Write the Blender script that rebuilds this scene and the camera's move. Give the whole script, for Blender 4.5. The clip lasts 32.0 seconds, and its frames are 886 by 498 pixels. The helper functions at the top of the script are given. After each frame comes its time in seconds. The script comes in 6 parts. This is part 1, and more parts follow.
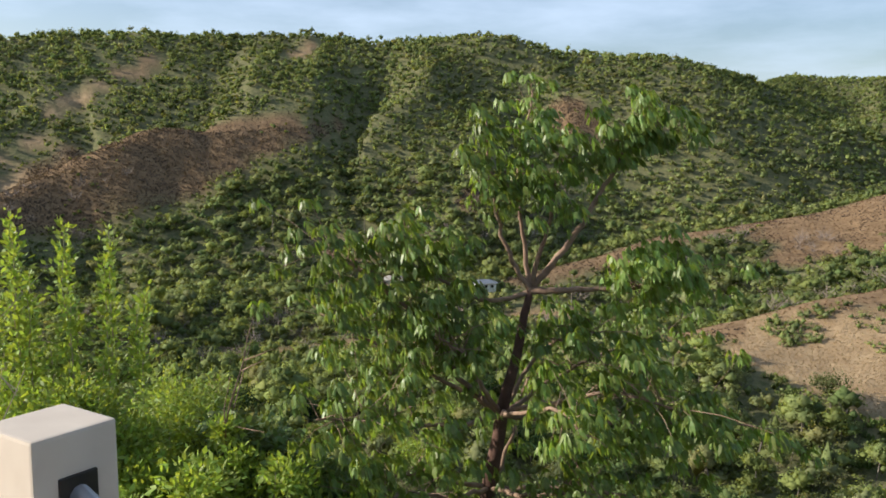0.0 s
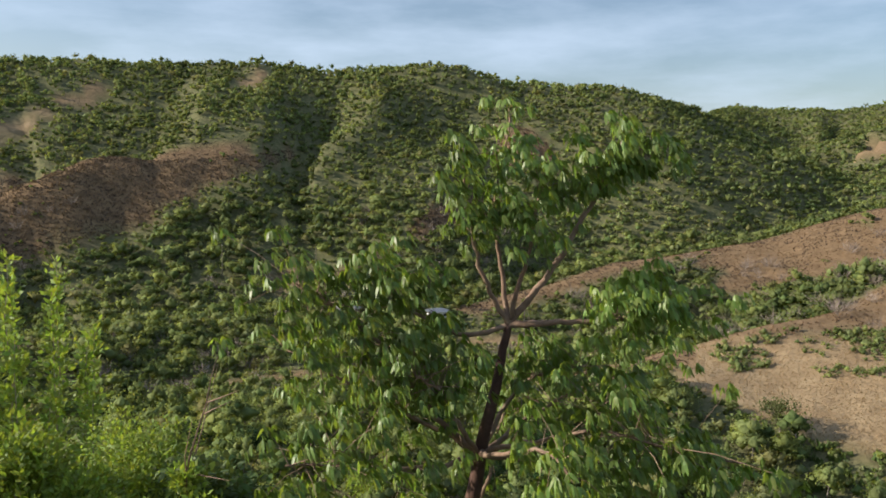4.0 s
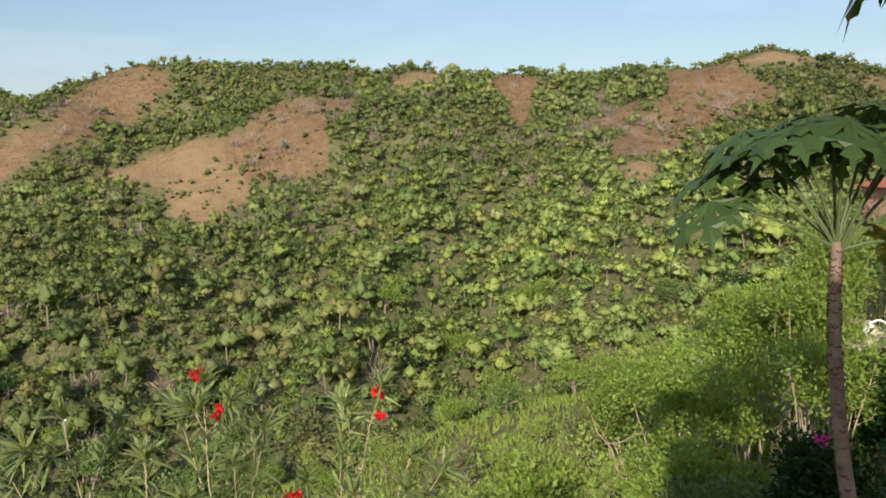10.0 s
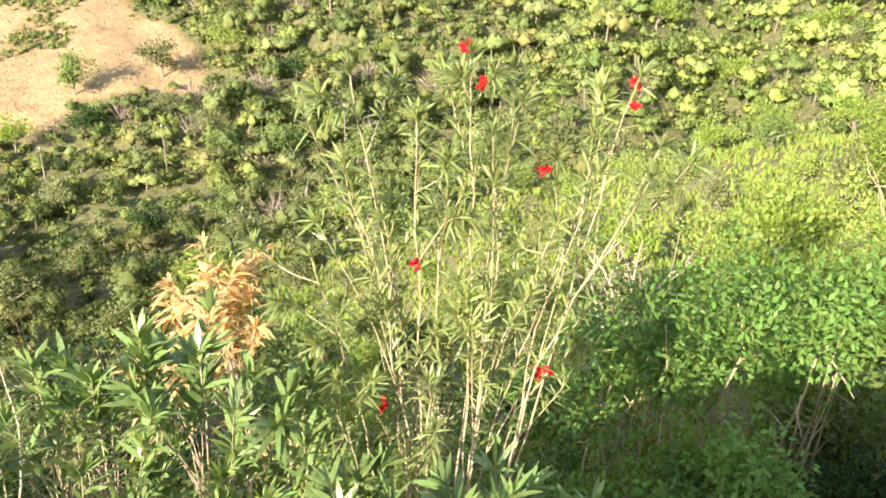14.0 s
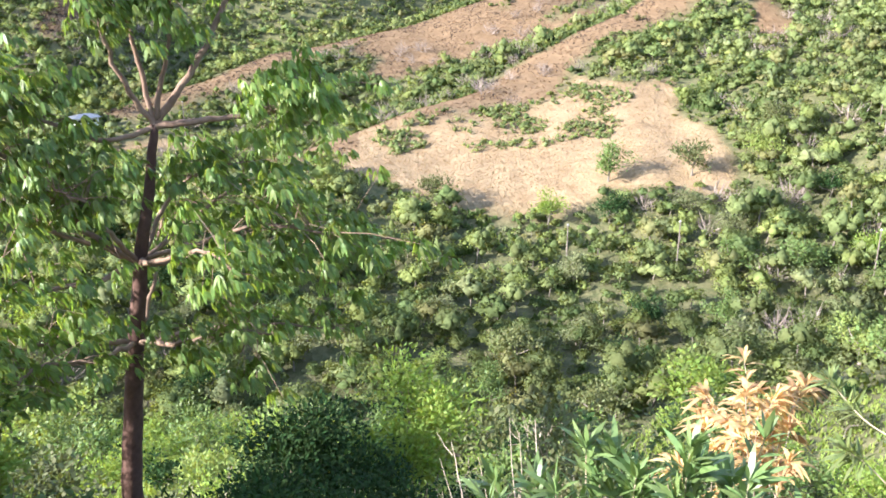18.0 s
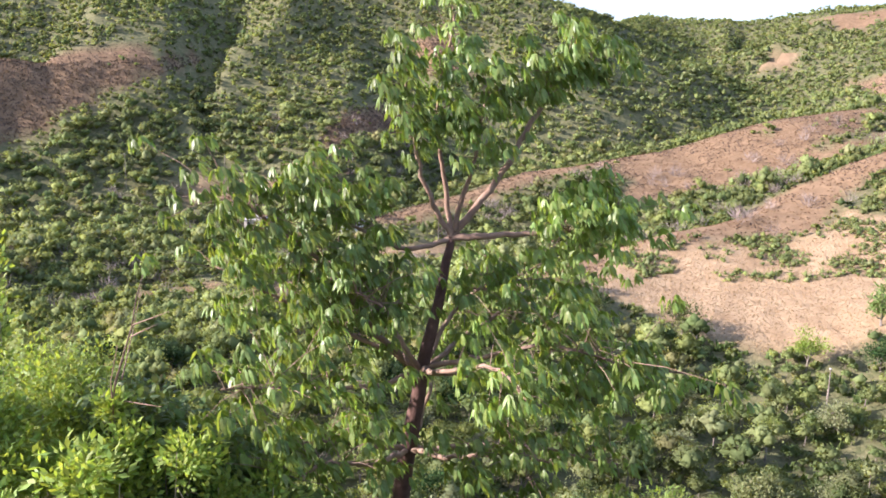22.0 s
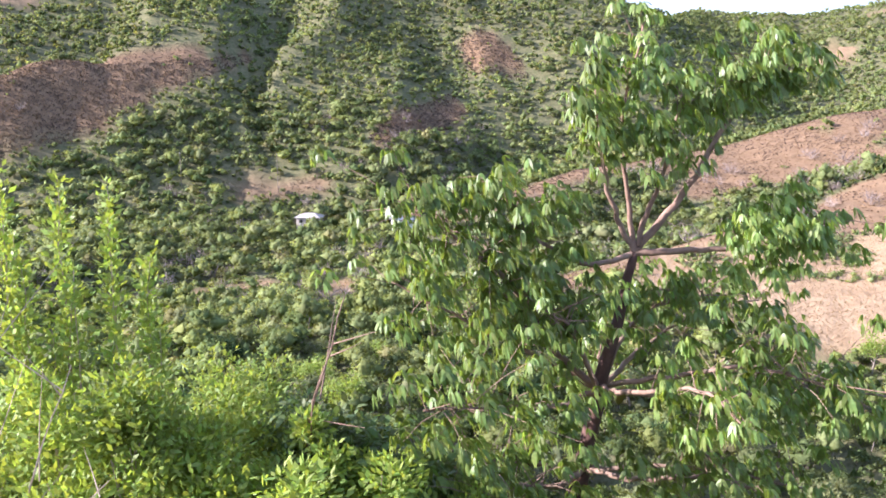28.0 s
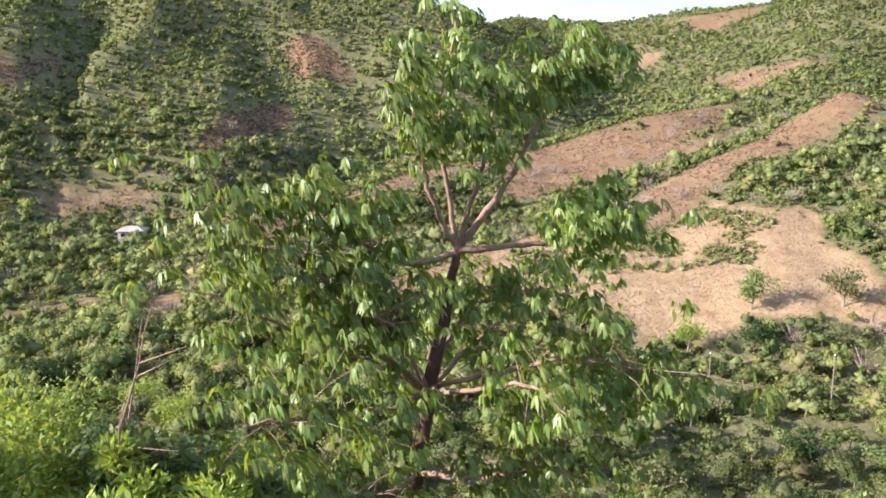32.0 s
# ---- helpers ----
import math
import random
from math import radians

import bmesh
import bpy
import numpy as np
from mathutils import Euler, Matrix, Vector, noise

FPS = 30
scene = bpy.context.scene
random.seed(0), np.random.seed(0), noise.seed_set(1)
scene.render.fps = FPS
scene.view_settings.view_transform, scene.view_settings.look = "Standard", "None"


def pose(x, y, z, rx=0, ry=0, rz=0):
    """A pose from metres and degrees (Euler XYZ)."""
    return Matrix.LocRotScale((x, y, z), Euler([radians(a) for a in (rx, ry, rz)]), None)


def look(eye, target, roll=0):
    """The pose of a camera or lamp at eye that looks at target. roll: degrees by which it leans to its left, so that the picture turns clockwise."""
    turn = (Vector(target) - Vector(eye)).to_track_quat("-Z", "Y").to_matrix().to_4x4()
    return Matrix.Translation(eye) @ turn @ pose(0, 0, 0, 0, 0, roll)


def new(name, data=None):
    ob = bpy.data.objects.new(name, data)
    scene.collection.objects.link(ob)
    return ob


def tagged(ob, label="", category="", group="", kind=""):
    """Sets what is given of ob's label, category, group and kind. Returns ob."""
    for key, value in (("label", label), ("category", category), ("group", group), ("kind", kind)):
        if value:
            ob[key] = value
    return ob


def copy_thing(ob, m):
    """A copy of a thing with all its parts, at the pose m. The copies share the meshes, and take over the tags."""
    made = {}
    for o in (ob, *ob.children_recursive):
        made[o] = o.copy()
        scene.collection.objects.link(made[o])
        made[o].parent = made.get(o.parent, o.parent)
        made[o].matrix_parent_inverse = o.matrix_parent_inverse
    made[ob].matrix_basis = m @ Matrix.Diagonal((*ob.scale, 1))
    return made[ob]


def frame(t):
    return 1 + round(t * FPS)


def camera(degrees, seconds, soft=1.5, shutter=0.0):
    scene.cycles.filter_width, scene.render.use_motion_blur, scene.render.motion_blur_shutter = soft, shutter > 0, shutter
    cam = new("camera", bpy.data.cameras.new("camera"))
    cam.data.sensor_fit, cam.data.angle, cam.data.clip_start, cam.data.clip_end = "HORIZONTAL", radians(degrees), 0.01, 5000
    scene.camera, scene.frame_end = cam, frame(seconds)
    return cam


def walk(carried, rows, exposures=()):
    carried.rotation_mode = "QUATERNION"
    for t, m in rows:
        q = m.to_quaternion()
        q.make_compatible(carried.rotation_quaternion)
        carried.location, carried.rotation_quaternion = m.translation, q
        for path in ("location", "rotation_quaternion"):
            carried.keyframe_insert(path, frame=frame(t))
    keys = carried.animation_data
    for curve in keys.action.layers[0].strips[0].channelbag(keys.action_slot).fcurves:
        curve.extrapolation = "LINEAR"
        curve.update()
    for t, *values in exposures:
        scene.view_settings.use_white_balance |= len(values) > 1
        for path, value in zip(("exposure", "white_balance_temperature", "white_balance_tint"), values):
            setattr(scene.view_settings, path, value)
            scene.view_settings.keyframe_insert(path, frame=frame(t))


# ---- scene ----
PATH = [  # seconds, x, y, z, heading (degrees right of +y), pitch, roll
    (0.0, 0.000, 0.000, -0.002, -3.15, -6.91, 0.09),
    (0.5, -0.064, 0.150, 0.019, 0.00, -6.98, -0.90),
    (1.0, -0.219, 0.279, 0.047, 2.04, -6.91, -2.39),
    (1.5, -0.304, 0.356, 0.056, -0.72, -6.83, -2.10),
    (2.0, -0.323, 0.393, 0.052, -5.61, -6.71, -0.83),
    (2.5, -0.319, 0.413, 0.051, -8.96, -6.68, -0.10),
    (3.0, -0.316, 0.433, 0.037, -8.86, -6.43, 0.23),
    (3.5, -0.310, 0.460, 0.006, -5.07, -5.81, 0.26),
    (4.0, -0.304, 0.488, -0.022, 0.14, -4.99, 0.13),
    (4.5, -0.297, 0.514, -0.027, 4.48, -4.17, 0.01),
    (5.0, -0.289, 0.543, -0.011, 8.68, -3.13, -0.06),
    (5.5, -0.260, 0.539, -0.012, 14.23, -3.42, -0.40),
    (6.0, -0.228, 0.510, -0.008, 19.51, -4.15, -0.68),
    (6.5, -0.210, 0.452, -0.010, 24.59, -4.91, -0.84),
    (7.0, -0.206, 0.383, -0.006, 30.38, -5.75, -0.76),
    (7.5, -0.118, 0.325, -0.000, 36.71, -6.23, -0.19),
    (8.0, 0.008, 0.312, 0.009, 44.20, -6.14, 0.82),
    (8.5, 0.113, 0.294, 0.015, 52.23, -6.15, 1.78),
    (9.0, 0.198, 0.269, 0.024, 60.45, -6.48, 0.95),
    (9.5, 0.277, 0.239, 0.041, 68.39, -6.43, -0.36),
    (10.0, 0.345, 0.191, 0.062, 75.33, -6.09, -0.72),
    (10.5, 0.358, 0.079, 0.041, 80.62, -5.69, -0.88),
    (11.0, 0.361, -0.016, 0.024, 83.99, -4.88, -1.08),
    (11.5, 0.377, -0.036, 0.024, 86.33, -4.58, -1.08),
    (12.0, 0.361, -0.062, 0.015, 88.27, -5.47, -0.69),
    (12.5, 0.346, -0.061, -0.001, 88.13, -8.60, 0.25),
    (13.0, 0.324, -0.067, -0.032, 82.38, -14.62, 1.60),
    (13.5, 0.249, -0.057, -0.054, 70.26, -20.91, 1.28),
    (14.0, 0.124, 0.084, -0.065, 57.66, -25.21, 0.79),
    (14.5, -0.058, 0.258, -0.053, 47.66, -26.73, -1.28),
    (15.0, -0.139, 0.309, -0.060, 40.23, -28.35, 0.28),
    (15.5, -0.189, 0.367, -0.061, 33.05, -29.06, -0.43),
    (16.0, -0.208, 0.420, -0.056, 28.35, -28.01, -0.64),
    (16.5, -0.202, 0.479, -0.044, 25.02, -24.96, -0.44),
    (17.0, -0.185, 0.525, -0.034, 23.07, -21.60, -0.13),
    (17.5, -0.170, 0.539, -0.033, 22.48, -19.67, -0.03),
    (18.0, -0.158, 0.528, -0.041, 22.60, -18.81, -0.17),
    (18.5, -0.193, 0.526, -0.016, 22.35, -17.88, -0.13),
    (19.0, -0.255, 0.514, -0.002, 21.46, -17.32, 0.03),
    (19.5, -0.269, 0.545, -0.015, 20.72, -16.73, -0.02),
    (20.0, -0.268, 0.609, -0.007, 20.03, -15.73, 0.00),
    (20.5, -0.243, 0.734, -0.022, 17.66, -14.24, 0.55),
    (21.0, -0.216, 0.843, -0.046, 12.85, -12.63, 1.38),
    (21.5, -0.373, 0.923, -0.070, 9.03, -11.20, 1.48),
    (22.0, -0.614, 1.013, -0.068, 6.10, -11.04, 0.70),
    (22.5, -0.766, 1.108, -0.059, 0.69, -11.50, 0.39),
    (23.0, -0.951, 1.224, -0.029, -4.07, -11.74, 1.44),
    (23.5, -1.138, 1.337, 0.031, -5.04, -11.66, 1.52),
    (24.0, -1.404, 1.413, 0.043, -2.27, -12.01, 0.67),
    (24.5, -1.733, 1.463, 0.041, 0.35, -12.12, -0.30),
    (25.0, -1.931, 1.473, 0.045, 1.72, -12.23, -0.71),
    (25.5, -2.045, 1.443, 0.057, 2.18, -12.35, -0.65),
    (26.0, -2.100, 1.401, 0.071, 2.15, -12.41, -0.41),
    (26.5, -2.119, 1.371, 0.081, 2.08, -12.33, -0.25),
    (27.0, -2.131, 1.352, 0.089, 2.15, -12.11, -0.22),
    (27.5, -2.117, 1.368, 0.096, 2.65, -11.56, -0.19),
    (28.0, -2.118, 1.401, 0.072, 3.03, -11.25, 0.24),
    (28.5, -2.109, 1.480, 0.057, 4.20, -11.28, 0.25),
    (29.0, -2.114, 1.577, 0.023, 5.82, -11.49, 0.15),
    (29.5, -2.087, 1.575, 0.018, 7.22, -11.49, 0.29),
    (30.0, -2.021, 1.465, 0.033, 9.09, -10.98, 0.51),
    (30.5, -1.979, 1.423, 0.052, 10.51, -10.85, 0.26),
    (31.0, -1.950, 1.419, 0.042, 11.33, -10.83, 0.30),
    (31.5, -1.955, 1.511, 0.005, 12.73, -10.97, 0.06),
    (32.0, -1.933, 1.646, -0.015, 14.27, -10.88, -0.06),
]

cam = camera(55.0, 32.0, soft=1.7)


def aim(x, y, z, heading, pitch, roll):
    h, p = radians(heading), radians(pitch)
    way = Vector((math.sin(h) * math.cos(p), math.cos(h) * math.cos(p), math.sin(p)))
    return look((x, y, z), Vector((x, y, z)) + way, roll)


EXPOSURES = [(0.0, 0.74, 6200, 13), (2.5, 0.74, 6250, 13), (5.0, 0.5, 6300, 12), (6.0, 0.72, 6300, 13), (9.0, 0.48, 6450, 11), (12.3, 0.5, 6500, 12), (13.1, 1.66, 6600, 11), (14.2, 1.95, 6900, 13), (15.5, 1.7, 6900, 15), (17.4, 1.68, 6500, 17), (18.05, 1.98, 5500, 17), (18.6, 2.0, 5150, 19), (20.0, 2.05, 5050, 20), (21.05, 1.98, 5100, 30), (21.5, 1.8, 5850, 28), (22.0, 1.7, 5800, 30), (23.0, 1.91, 6150, 31), (24.2, 2.03, 6050, 33), (27.0, 1.97, 5500, 33), (28.0, 1.84, 5500, 32), (30.0, 1.69, 5700, 26), (31.0, 1.59, 5800, 24), (32.0, 1.53, 5950, 25)]
walk(cam, [(t, aim(*row)) for t, *row in PATH], EXPOSURES)

# ---- world and sun ----
SUN_HEADING, SUN_HEIGHT = -92.0, 23.0
world = bpy.data.worlds.new("sky")
scene.world = world
world.use_nodes = True
wn, wl = world.node_tree.nodes, world.node_tree.links
wn.clear()
sky = wn.new("ShaderNodeTexSky")
sky.sky_type, sky.sun_disc = "NISHITA", False
sky.sun_elevation, sky.sun_rotation = radians(SUN_HEIGHT), radians(SUN_HEADING)
sky.air_density, sky.dust_density, sky.ozone_density = 1.0, 1.5, 1.5
coord = wn.new("ShaderNodeTexCoord")
stretch = wn.new("ShaderNodeMapping")
stretch.inputs["Scale"].default_value = (1.2, 1.2, 5.0)
cloud = wn.new("ShaderNodeTexNoise")
cloud.inputs["Scale"].default_value, cloud.inputs["Detail"].default_value, cloud.inputs["Roughness"].default_value = 2.2, 7.0, 0.55
ramp = wn.new("ShaderNodeMapRange")
ramp.inputs["From Min"].default_value, ramp.inputs["From Max"].default_value = 0.42, 0.72
ramp.inputs["To Min"].default_value, ramp.inputs["To Max"].default_value = 0.06, 0.74
white = wn.new("ShaderNodeMixRGB")
white.inputs["Color2"].default_value = (5.6, 6.7, 8.0, 1)
back = wn.new("ShaderNodeBackground")
back.inputs["Strength"].default_value = 0.092
out = wn.new("ShaderNodeOutputWorld")
wl.new(coord.outputs["Generated"], stretch.inputs["Vector"])
wl.new(stretch.outputs["Vector"], cloud.inputs["Vector"])
wl.new(cloud.outputs["Fac"], ramp.inputs["Value"])
wl.new(ramp.outputs["Result"], white.inputs["Fac"])
wl.new(sky.outputs["Color"], white.inputs["Color1"])
wl.new(white.outputs["Color"], back.inputs["Color"])
wl.new(back.outputs["Background"], out.inputs["Surface"])

sun = new("sun", bpy.data.lights.new("sun", "SUN"))
sun.data.energy, sun.data.angle, sun.data.color = 4.5, radians(0.6), (1.0, 0.90, 0.74)
sh, se = radians(SUN_HEADING), radians(SUN_HEIGHT)
sun_way = Vector((math.sin(sh) * math.cos(se), math.cos(sh) * math.cos(se), math.sin(se)))
sun.matrix_world = look(sun_way * 50, (0, 0, 0))


# ---- materials ----
def material(name, base, second=None, scale=8.0, rough=0.7, bump=0.0, reach=0.02, metal=0.0, translucent=0.0, vary=0.0, tint=False, detail=5.0, spec=0.3):
    """Procedural surface: two colours by noise at two scales, bump, and a shift of value per island or per object."""
    m = bpy.data.materials.new(name)
    m.use_nodes = True
    n, l = m.node_tree.nodes, m.node_tree.links
    b = n["Principled BSDF"]
    b.inputs["Roughness"].default_value, b.inputs["Metallic"].default_value = rough, metal
    b.inputs["Specular IOR Level"].default_value = spec
    second = second or tuple(c * 0.7 for c in base)
    tc = n.new("ShaderNodeTexCoord")
    fine, wide = n.new("ShaderNodeTexNoise"), n.new("ShaderNodeTexNoise")
    for q, s in ((fine, scale), (wide, scale * 0.13)):
        q.inputs["Scale"].default_value, q.inputs["Detail"].default_value = s, detail
        l.new(tc.outputs["Object"], q.inputs["Vector"])
    add = n.new("ShaderNodeMath")
    add.operation = "ADD"
    l.new(fine.outputs["Fac"], add.inputs[0])
    l.new(wide.outputs["Fac"], add.inputs[1])
    mr = n.new("ShaderNodeMapRange")
    mr.inputs["From Min"].default_value, mr.inputs["From Max"].default_value = 0.75, 1.25
    l.new(add.outputs[0], mr.inputs["Value"])
    mix = n.new("ShaderNodeMixRGB")
    mix.inputs["Color1"].default_value, mix.inputs["Color2"].default_value = (*base, 1), (*second, 1)
    l.new(mr.outputs["Result"], mix.inputs["Fac"])
    colour = mix.outputs["Color"]
    if vary:
        geo, obj = n.new("ShaderNodeNewGeometry"), n.new("ShaderNodeObjectInfo")
        s = n.new("ShaderNodeMath")
        s.operation = "ADD"
        l.new(geo.outputs["Random Per Island"], s.inputs[0])
        l.new(obj.outputs["Random"], s.inputs[1])
        v = n.new("ShaderNodeMapRange")
        v.inputs["From Max"].default_value = 2.0
        v.inputs["To Min"].default_value, v.inputs["To Max"].default_value = 1 - vary, 1 + vary
        l.new(s.outputs[0], v.inputs["Value"])
        h = n.new("ShaderNodeHueSaturation")
        l.new(v.outputs["Result"], h.inputs["Value"])
        hue = n.new("ShaderNodeMapRange")
        hue.inputs["To Min"].default_value, hue.inputs["To Max"].default_value = 0.5 - vary * 0.06, 0.5 + vary * 0.05
        l.new(geo.outputs["Random Per Island"], hue.inputs["Value"])
        l.new(hue.outputs["Result"], h.inputs["Hue"])
        l.new(colour, h.inputs["Color"])
        colour = h.outputs["Color"]
    if tint:
        at = n.new("ShaderNodeAttribute")
        at.attribute_name = "tint"
        mul = n.new("ShaderNodeMixRGB")
        mul.blend_type, mul.inputs["Fac"].default_value = "MULTIPLY", 1.0
        l.new(colour, mul.inputs["Color1"])
        l.new(at.outputs["Color"], mul.inputs["Color2"])
        colour = mul.outputs["Color"]
    l.new(colour, b.inputs["Base Color"])
    if bump:
        bp = n.new("ShaderNodeBump")
        bp.inputs["Strength"].default_value, bp.inputs["Distance"].default_value = bump, reach
        l.new(fine.outputs["Fac"], bp.inputs["Height"])
        l.new(bp.outputs["Normal"], b.inputs["Normal"])
    if translucent:
        tr, ms = n.new("ShaderNodeBsdfTranslucent"), n.new("ShaderNodeMixShader")
        warm = n.new("ShaderNodeMixRGB")
        warm.blend_type, warm.inputs["Fac"].default_value = "MULTIPLY", 1.0
        warm.inputs["Color2"].default_value = (1.5, 1.35, 0.5, 1)
        l.new(colour, warm.inputs["Color1"])
        l.new(warm.outputs["Color"], tr.inputs["Color"])
        ms.inputs["Fac"].default_value = translucent
        l.new(b.outputs["BSDF"], ms.inputs[1])
        l.new(tr.outputs["BSDF"], ms.inputs[2])
        l.new(ms.outputs["Shader"], n["Material Output"].inputs["Surface"])
    return m


def ground_material():
    m = bpy.data.materials.new("hillside_earth")
    m.use_nodes = True
    n, l = m.node_tree.nodes, m.node_tree.links
    b = n["Principled BSDF"]
    b.inputs["Roughness"].default_value, b.inputs["Specular IOR Level"].default_value = 0.95, 0.1
    tc = n.new("ShaderNodeTexCoord")

    def noisy(scale, lo, hi, c1, c2):
        t, r, x = n.new("ShaderNodeTexNoise"), n.new("ShaderNodeMapRange"), n.new("ShaderNodeMixRGB")
        t.inputs["Scale"].default_value, t.inputs["Detail"].default_value, t.inputs["Roughness"].default_value = scale, 8, 0.65
        l.new(tc.outputs["Object"], t.inputs["Vector"])
        r.inputs["From Min"].default_value, r.inputs["From Max"].default_value = lo, hi
        l.new(t.outputs["Fac"], r.inputs["Value"])
        l.new(r.outputs["Result"], x.inputs["Fac"])
        x.inputs["Color1"].default_value, x.inputs["Color2"].default_value = (*c1, 1), (*c2, 1)
        return x, t

    brush, _ = noisy(0.8, 0.38, 0.64, (0.095, 0.105, 0.045), (0.175, 0.165, 0.082))
    brown, t1 = noisy(0.35, 0.36, 0.66, (0.15, 0.098, 0.053), (0.235, 0.158, 0.088))
    straw, t2 = noisy(0.22, 0.36, 0.66, (0.265, 0.185, 0.102), (0.37, 0.275, 0.16))
    a1, a2 = n.new("ShaderNodeAttribute"), n.new("ShaderNodeAttribute")
    a1.attribute_name, a2.attribute_name = "bare", "straw"
    e, f = n.new("ShaderNodeMixRGB"), n.new("ShaderNodeMixRGB")
    l.new(a2.outputs["Fac"], e.inputs["Fac"])
    l.new(brown.outputs["Color"], e.inputs["Color1"])
    l.new(straw.outputs["Color"], e.inputs["Color2"])
    l.new(a1.outputs["Fac"], f.inputs["Fac"])
    l.new(brush.outputs["Color"], f.inputs["Color1"])
    l.new(e.outputs["Color"], f.inputs["Color2"])
    l.new(f.outputs["Color"], b.inputs["Base Color"])
    bp = n.new("ShaderNodeBump")
    bp.inputs["Strength"].default_value, bp.inputs["Distance"].default_value = 0.9, 0.8
    l.new(t1.outputs["Fac"], bp.inputs["Height"])
    l.new(bp.outputs["Normal"], b.inputs["Normal"])
    return m


earth = ground_material()
woods_leaf = material("woods_foliage", (0.225, 0.272, 0.104), (0.158, 0.198, 0.077), 1.6, 0.85, translucent=0.42, vary=0.2, tint=True, spec=0.1)
far_bark = material("grey_bark", (0.26, 0.23, 0.19), (0.15, 0.12, 0.09), 6.0, 0.9, bump=0.4)
# ---- ground: hills as ridges with flanks ----
def lattice(ix, iy, seed):
    n = (ix.astype(np.int64) * 374761393 + iy.astype(np.int64) * 668265263 + seed * 144665) & 0x7FFFFFFF
    n = ((n ^ (n >> 13)) * 1274126177) & 0x7FFFFFFF
    return ((n ^ (n >> 16)) & 0xFFFF) / 65535.0


def vnoise(x, y, seed=0):
    ix, iy = np.floor(x), np.floor(y)
    fx, fy = x - ix, y - iy
    fx, fy = fx * fx * (3 - 2 * fx), fy * fy * (3 - 2 * fy)
    a, b = lattice(ix, iy, seed), lattice(ix + 1, iy, seed)
    c, d = lattice(ix, iy + 1, seed), lattice(ix + 1, iy + 1, seed)
    return (a + (b - a) * fx) * (1 - fy) + (c + (d - c) * fx) * fy


def fbm(x, y, scale, octaves=4, seed=0):
    total, amp, norm = 0.0, 1.0, 0.0
    for k in range(octaves):
        total = total + amp * (vnoise(x / scale * 2 ** k, y / scale * 2 ** k, seed + k) - 0.5)
        norm += amp
        amp *= 0.5
    return total / norm * 2


# crest points (x, y, z), slope of the flanks, rounding of the crest
RIDGES = {
    "main": ([(-330, 300, 24), (-253, 348, 34), (-196, 395, 52), (-122, 423, 54), (-85, 421, 56), (-50, 427, 51), (0, 420, 52.5), (35, 419, 43), (77, 413, 42), (104, 427, 35), (136, 470, 30), (204, 586, 44)], 0.57, 14),
    "far": ([(204, 586, 43), (270, 558, 42), (305, 515, 49), (329, 478, 52), (365, 398, 55), (403, 359, 42), (419, 341, 34), (470, 300, 30)], 0.36, 14),
    "brown_peak": ([(233, 190, 19), (257, 191, 28), (284, 187, 36), (309, 165, 38), (335, 134, 39), (350, 120, 34), (335, 100, 29)], 0.45, 8),
    "east": ([(335, 100, 29), (312, 84, 31), (319, 26, 31), (322, -7, 31), (329, -35, 37), (325, -62, 30), (314, -102, 22), (300, -190, 18)], 0.3, 8),
    "nose": ([(-185, 200, -34), (-160, 245, -18), (-141, 272, -5), (-127, 286, 3), (-118, 296, 6), (-100, 305, 6), (-76, 317, 4)], 0.85, 4),
    "nose_join": ([(-76, 317, 4), (-64, 360, 12), (-60, 420, 40)], 0.6, 6),
    "nose_upper": ([(-215, 235, -16), (-196, 266, -7), (-175, 326, 17), (-153, 381, 38)], 0.42, 8),
    "sand_crest": ([(30, 152, -37), (62, 160, -28.5), (81, 168, -27), (102, 178, -21), (128, 186, -13), (154, 191, -1.0), (164, 198, -3), (182, 222, -12)], 0.58, 4),
    "sand_face": ([(48, 146, -35), (75, 147, -31), (100, 152, -26.5), (124, 172, -18)], 0.28, 8),
    "link": ([(182, 222, -12), (240, 300, 6), (300, 380, 36)], 0.42, 6),
    "sand_lobe": ([(128, 180, -17), (104, 148, -25), (88, 120, -32)], 0.32, 7),
    "sand_step": ([(38, 134, -35.5), (58, 124, -36), (76, 114, -34), (92, 112, -33)], 0.40, 4),
    "brown_back": ([(10, 222, -34), (56, 254, -25), (100, 262, -19.5), (141, 265, -9.5), (165, 268, -9)], 0.3, 6),
    "back_rise": ([(165, 268, -9), (200, 278, 0), (260, 330, 20)], 0.3, 6),
    "peak_spur": ([(160, 134, -14), (176, 132, -6.5), (198, 128, 0), (246, 112, 17), (268, 113, 21), (307, 92, 31)], 0.48, 4),
    "east_spur": ([(215, 24, -6), (229, 19, -2), (262, 5, 13), (290, -6, 25), (312, -23, 29)], 0.45, 4),
    "home": ([(-140, -60, 3), (-40, -22, -1.0), (-3, -3.5, -2.6), (6, -9, -3.4), (20, -9, -5.0), (40, -7, -8.0), (46, 1, -11.5), (50, 9, -14.5), (52, 22, -21)], 0.5, 1.5),
}


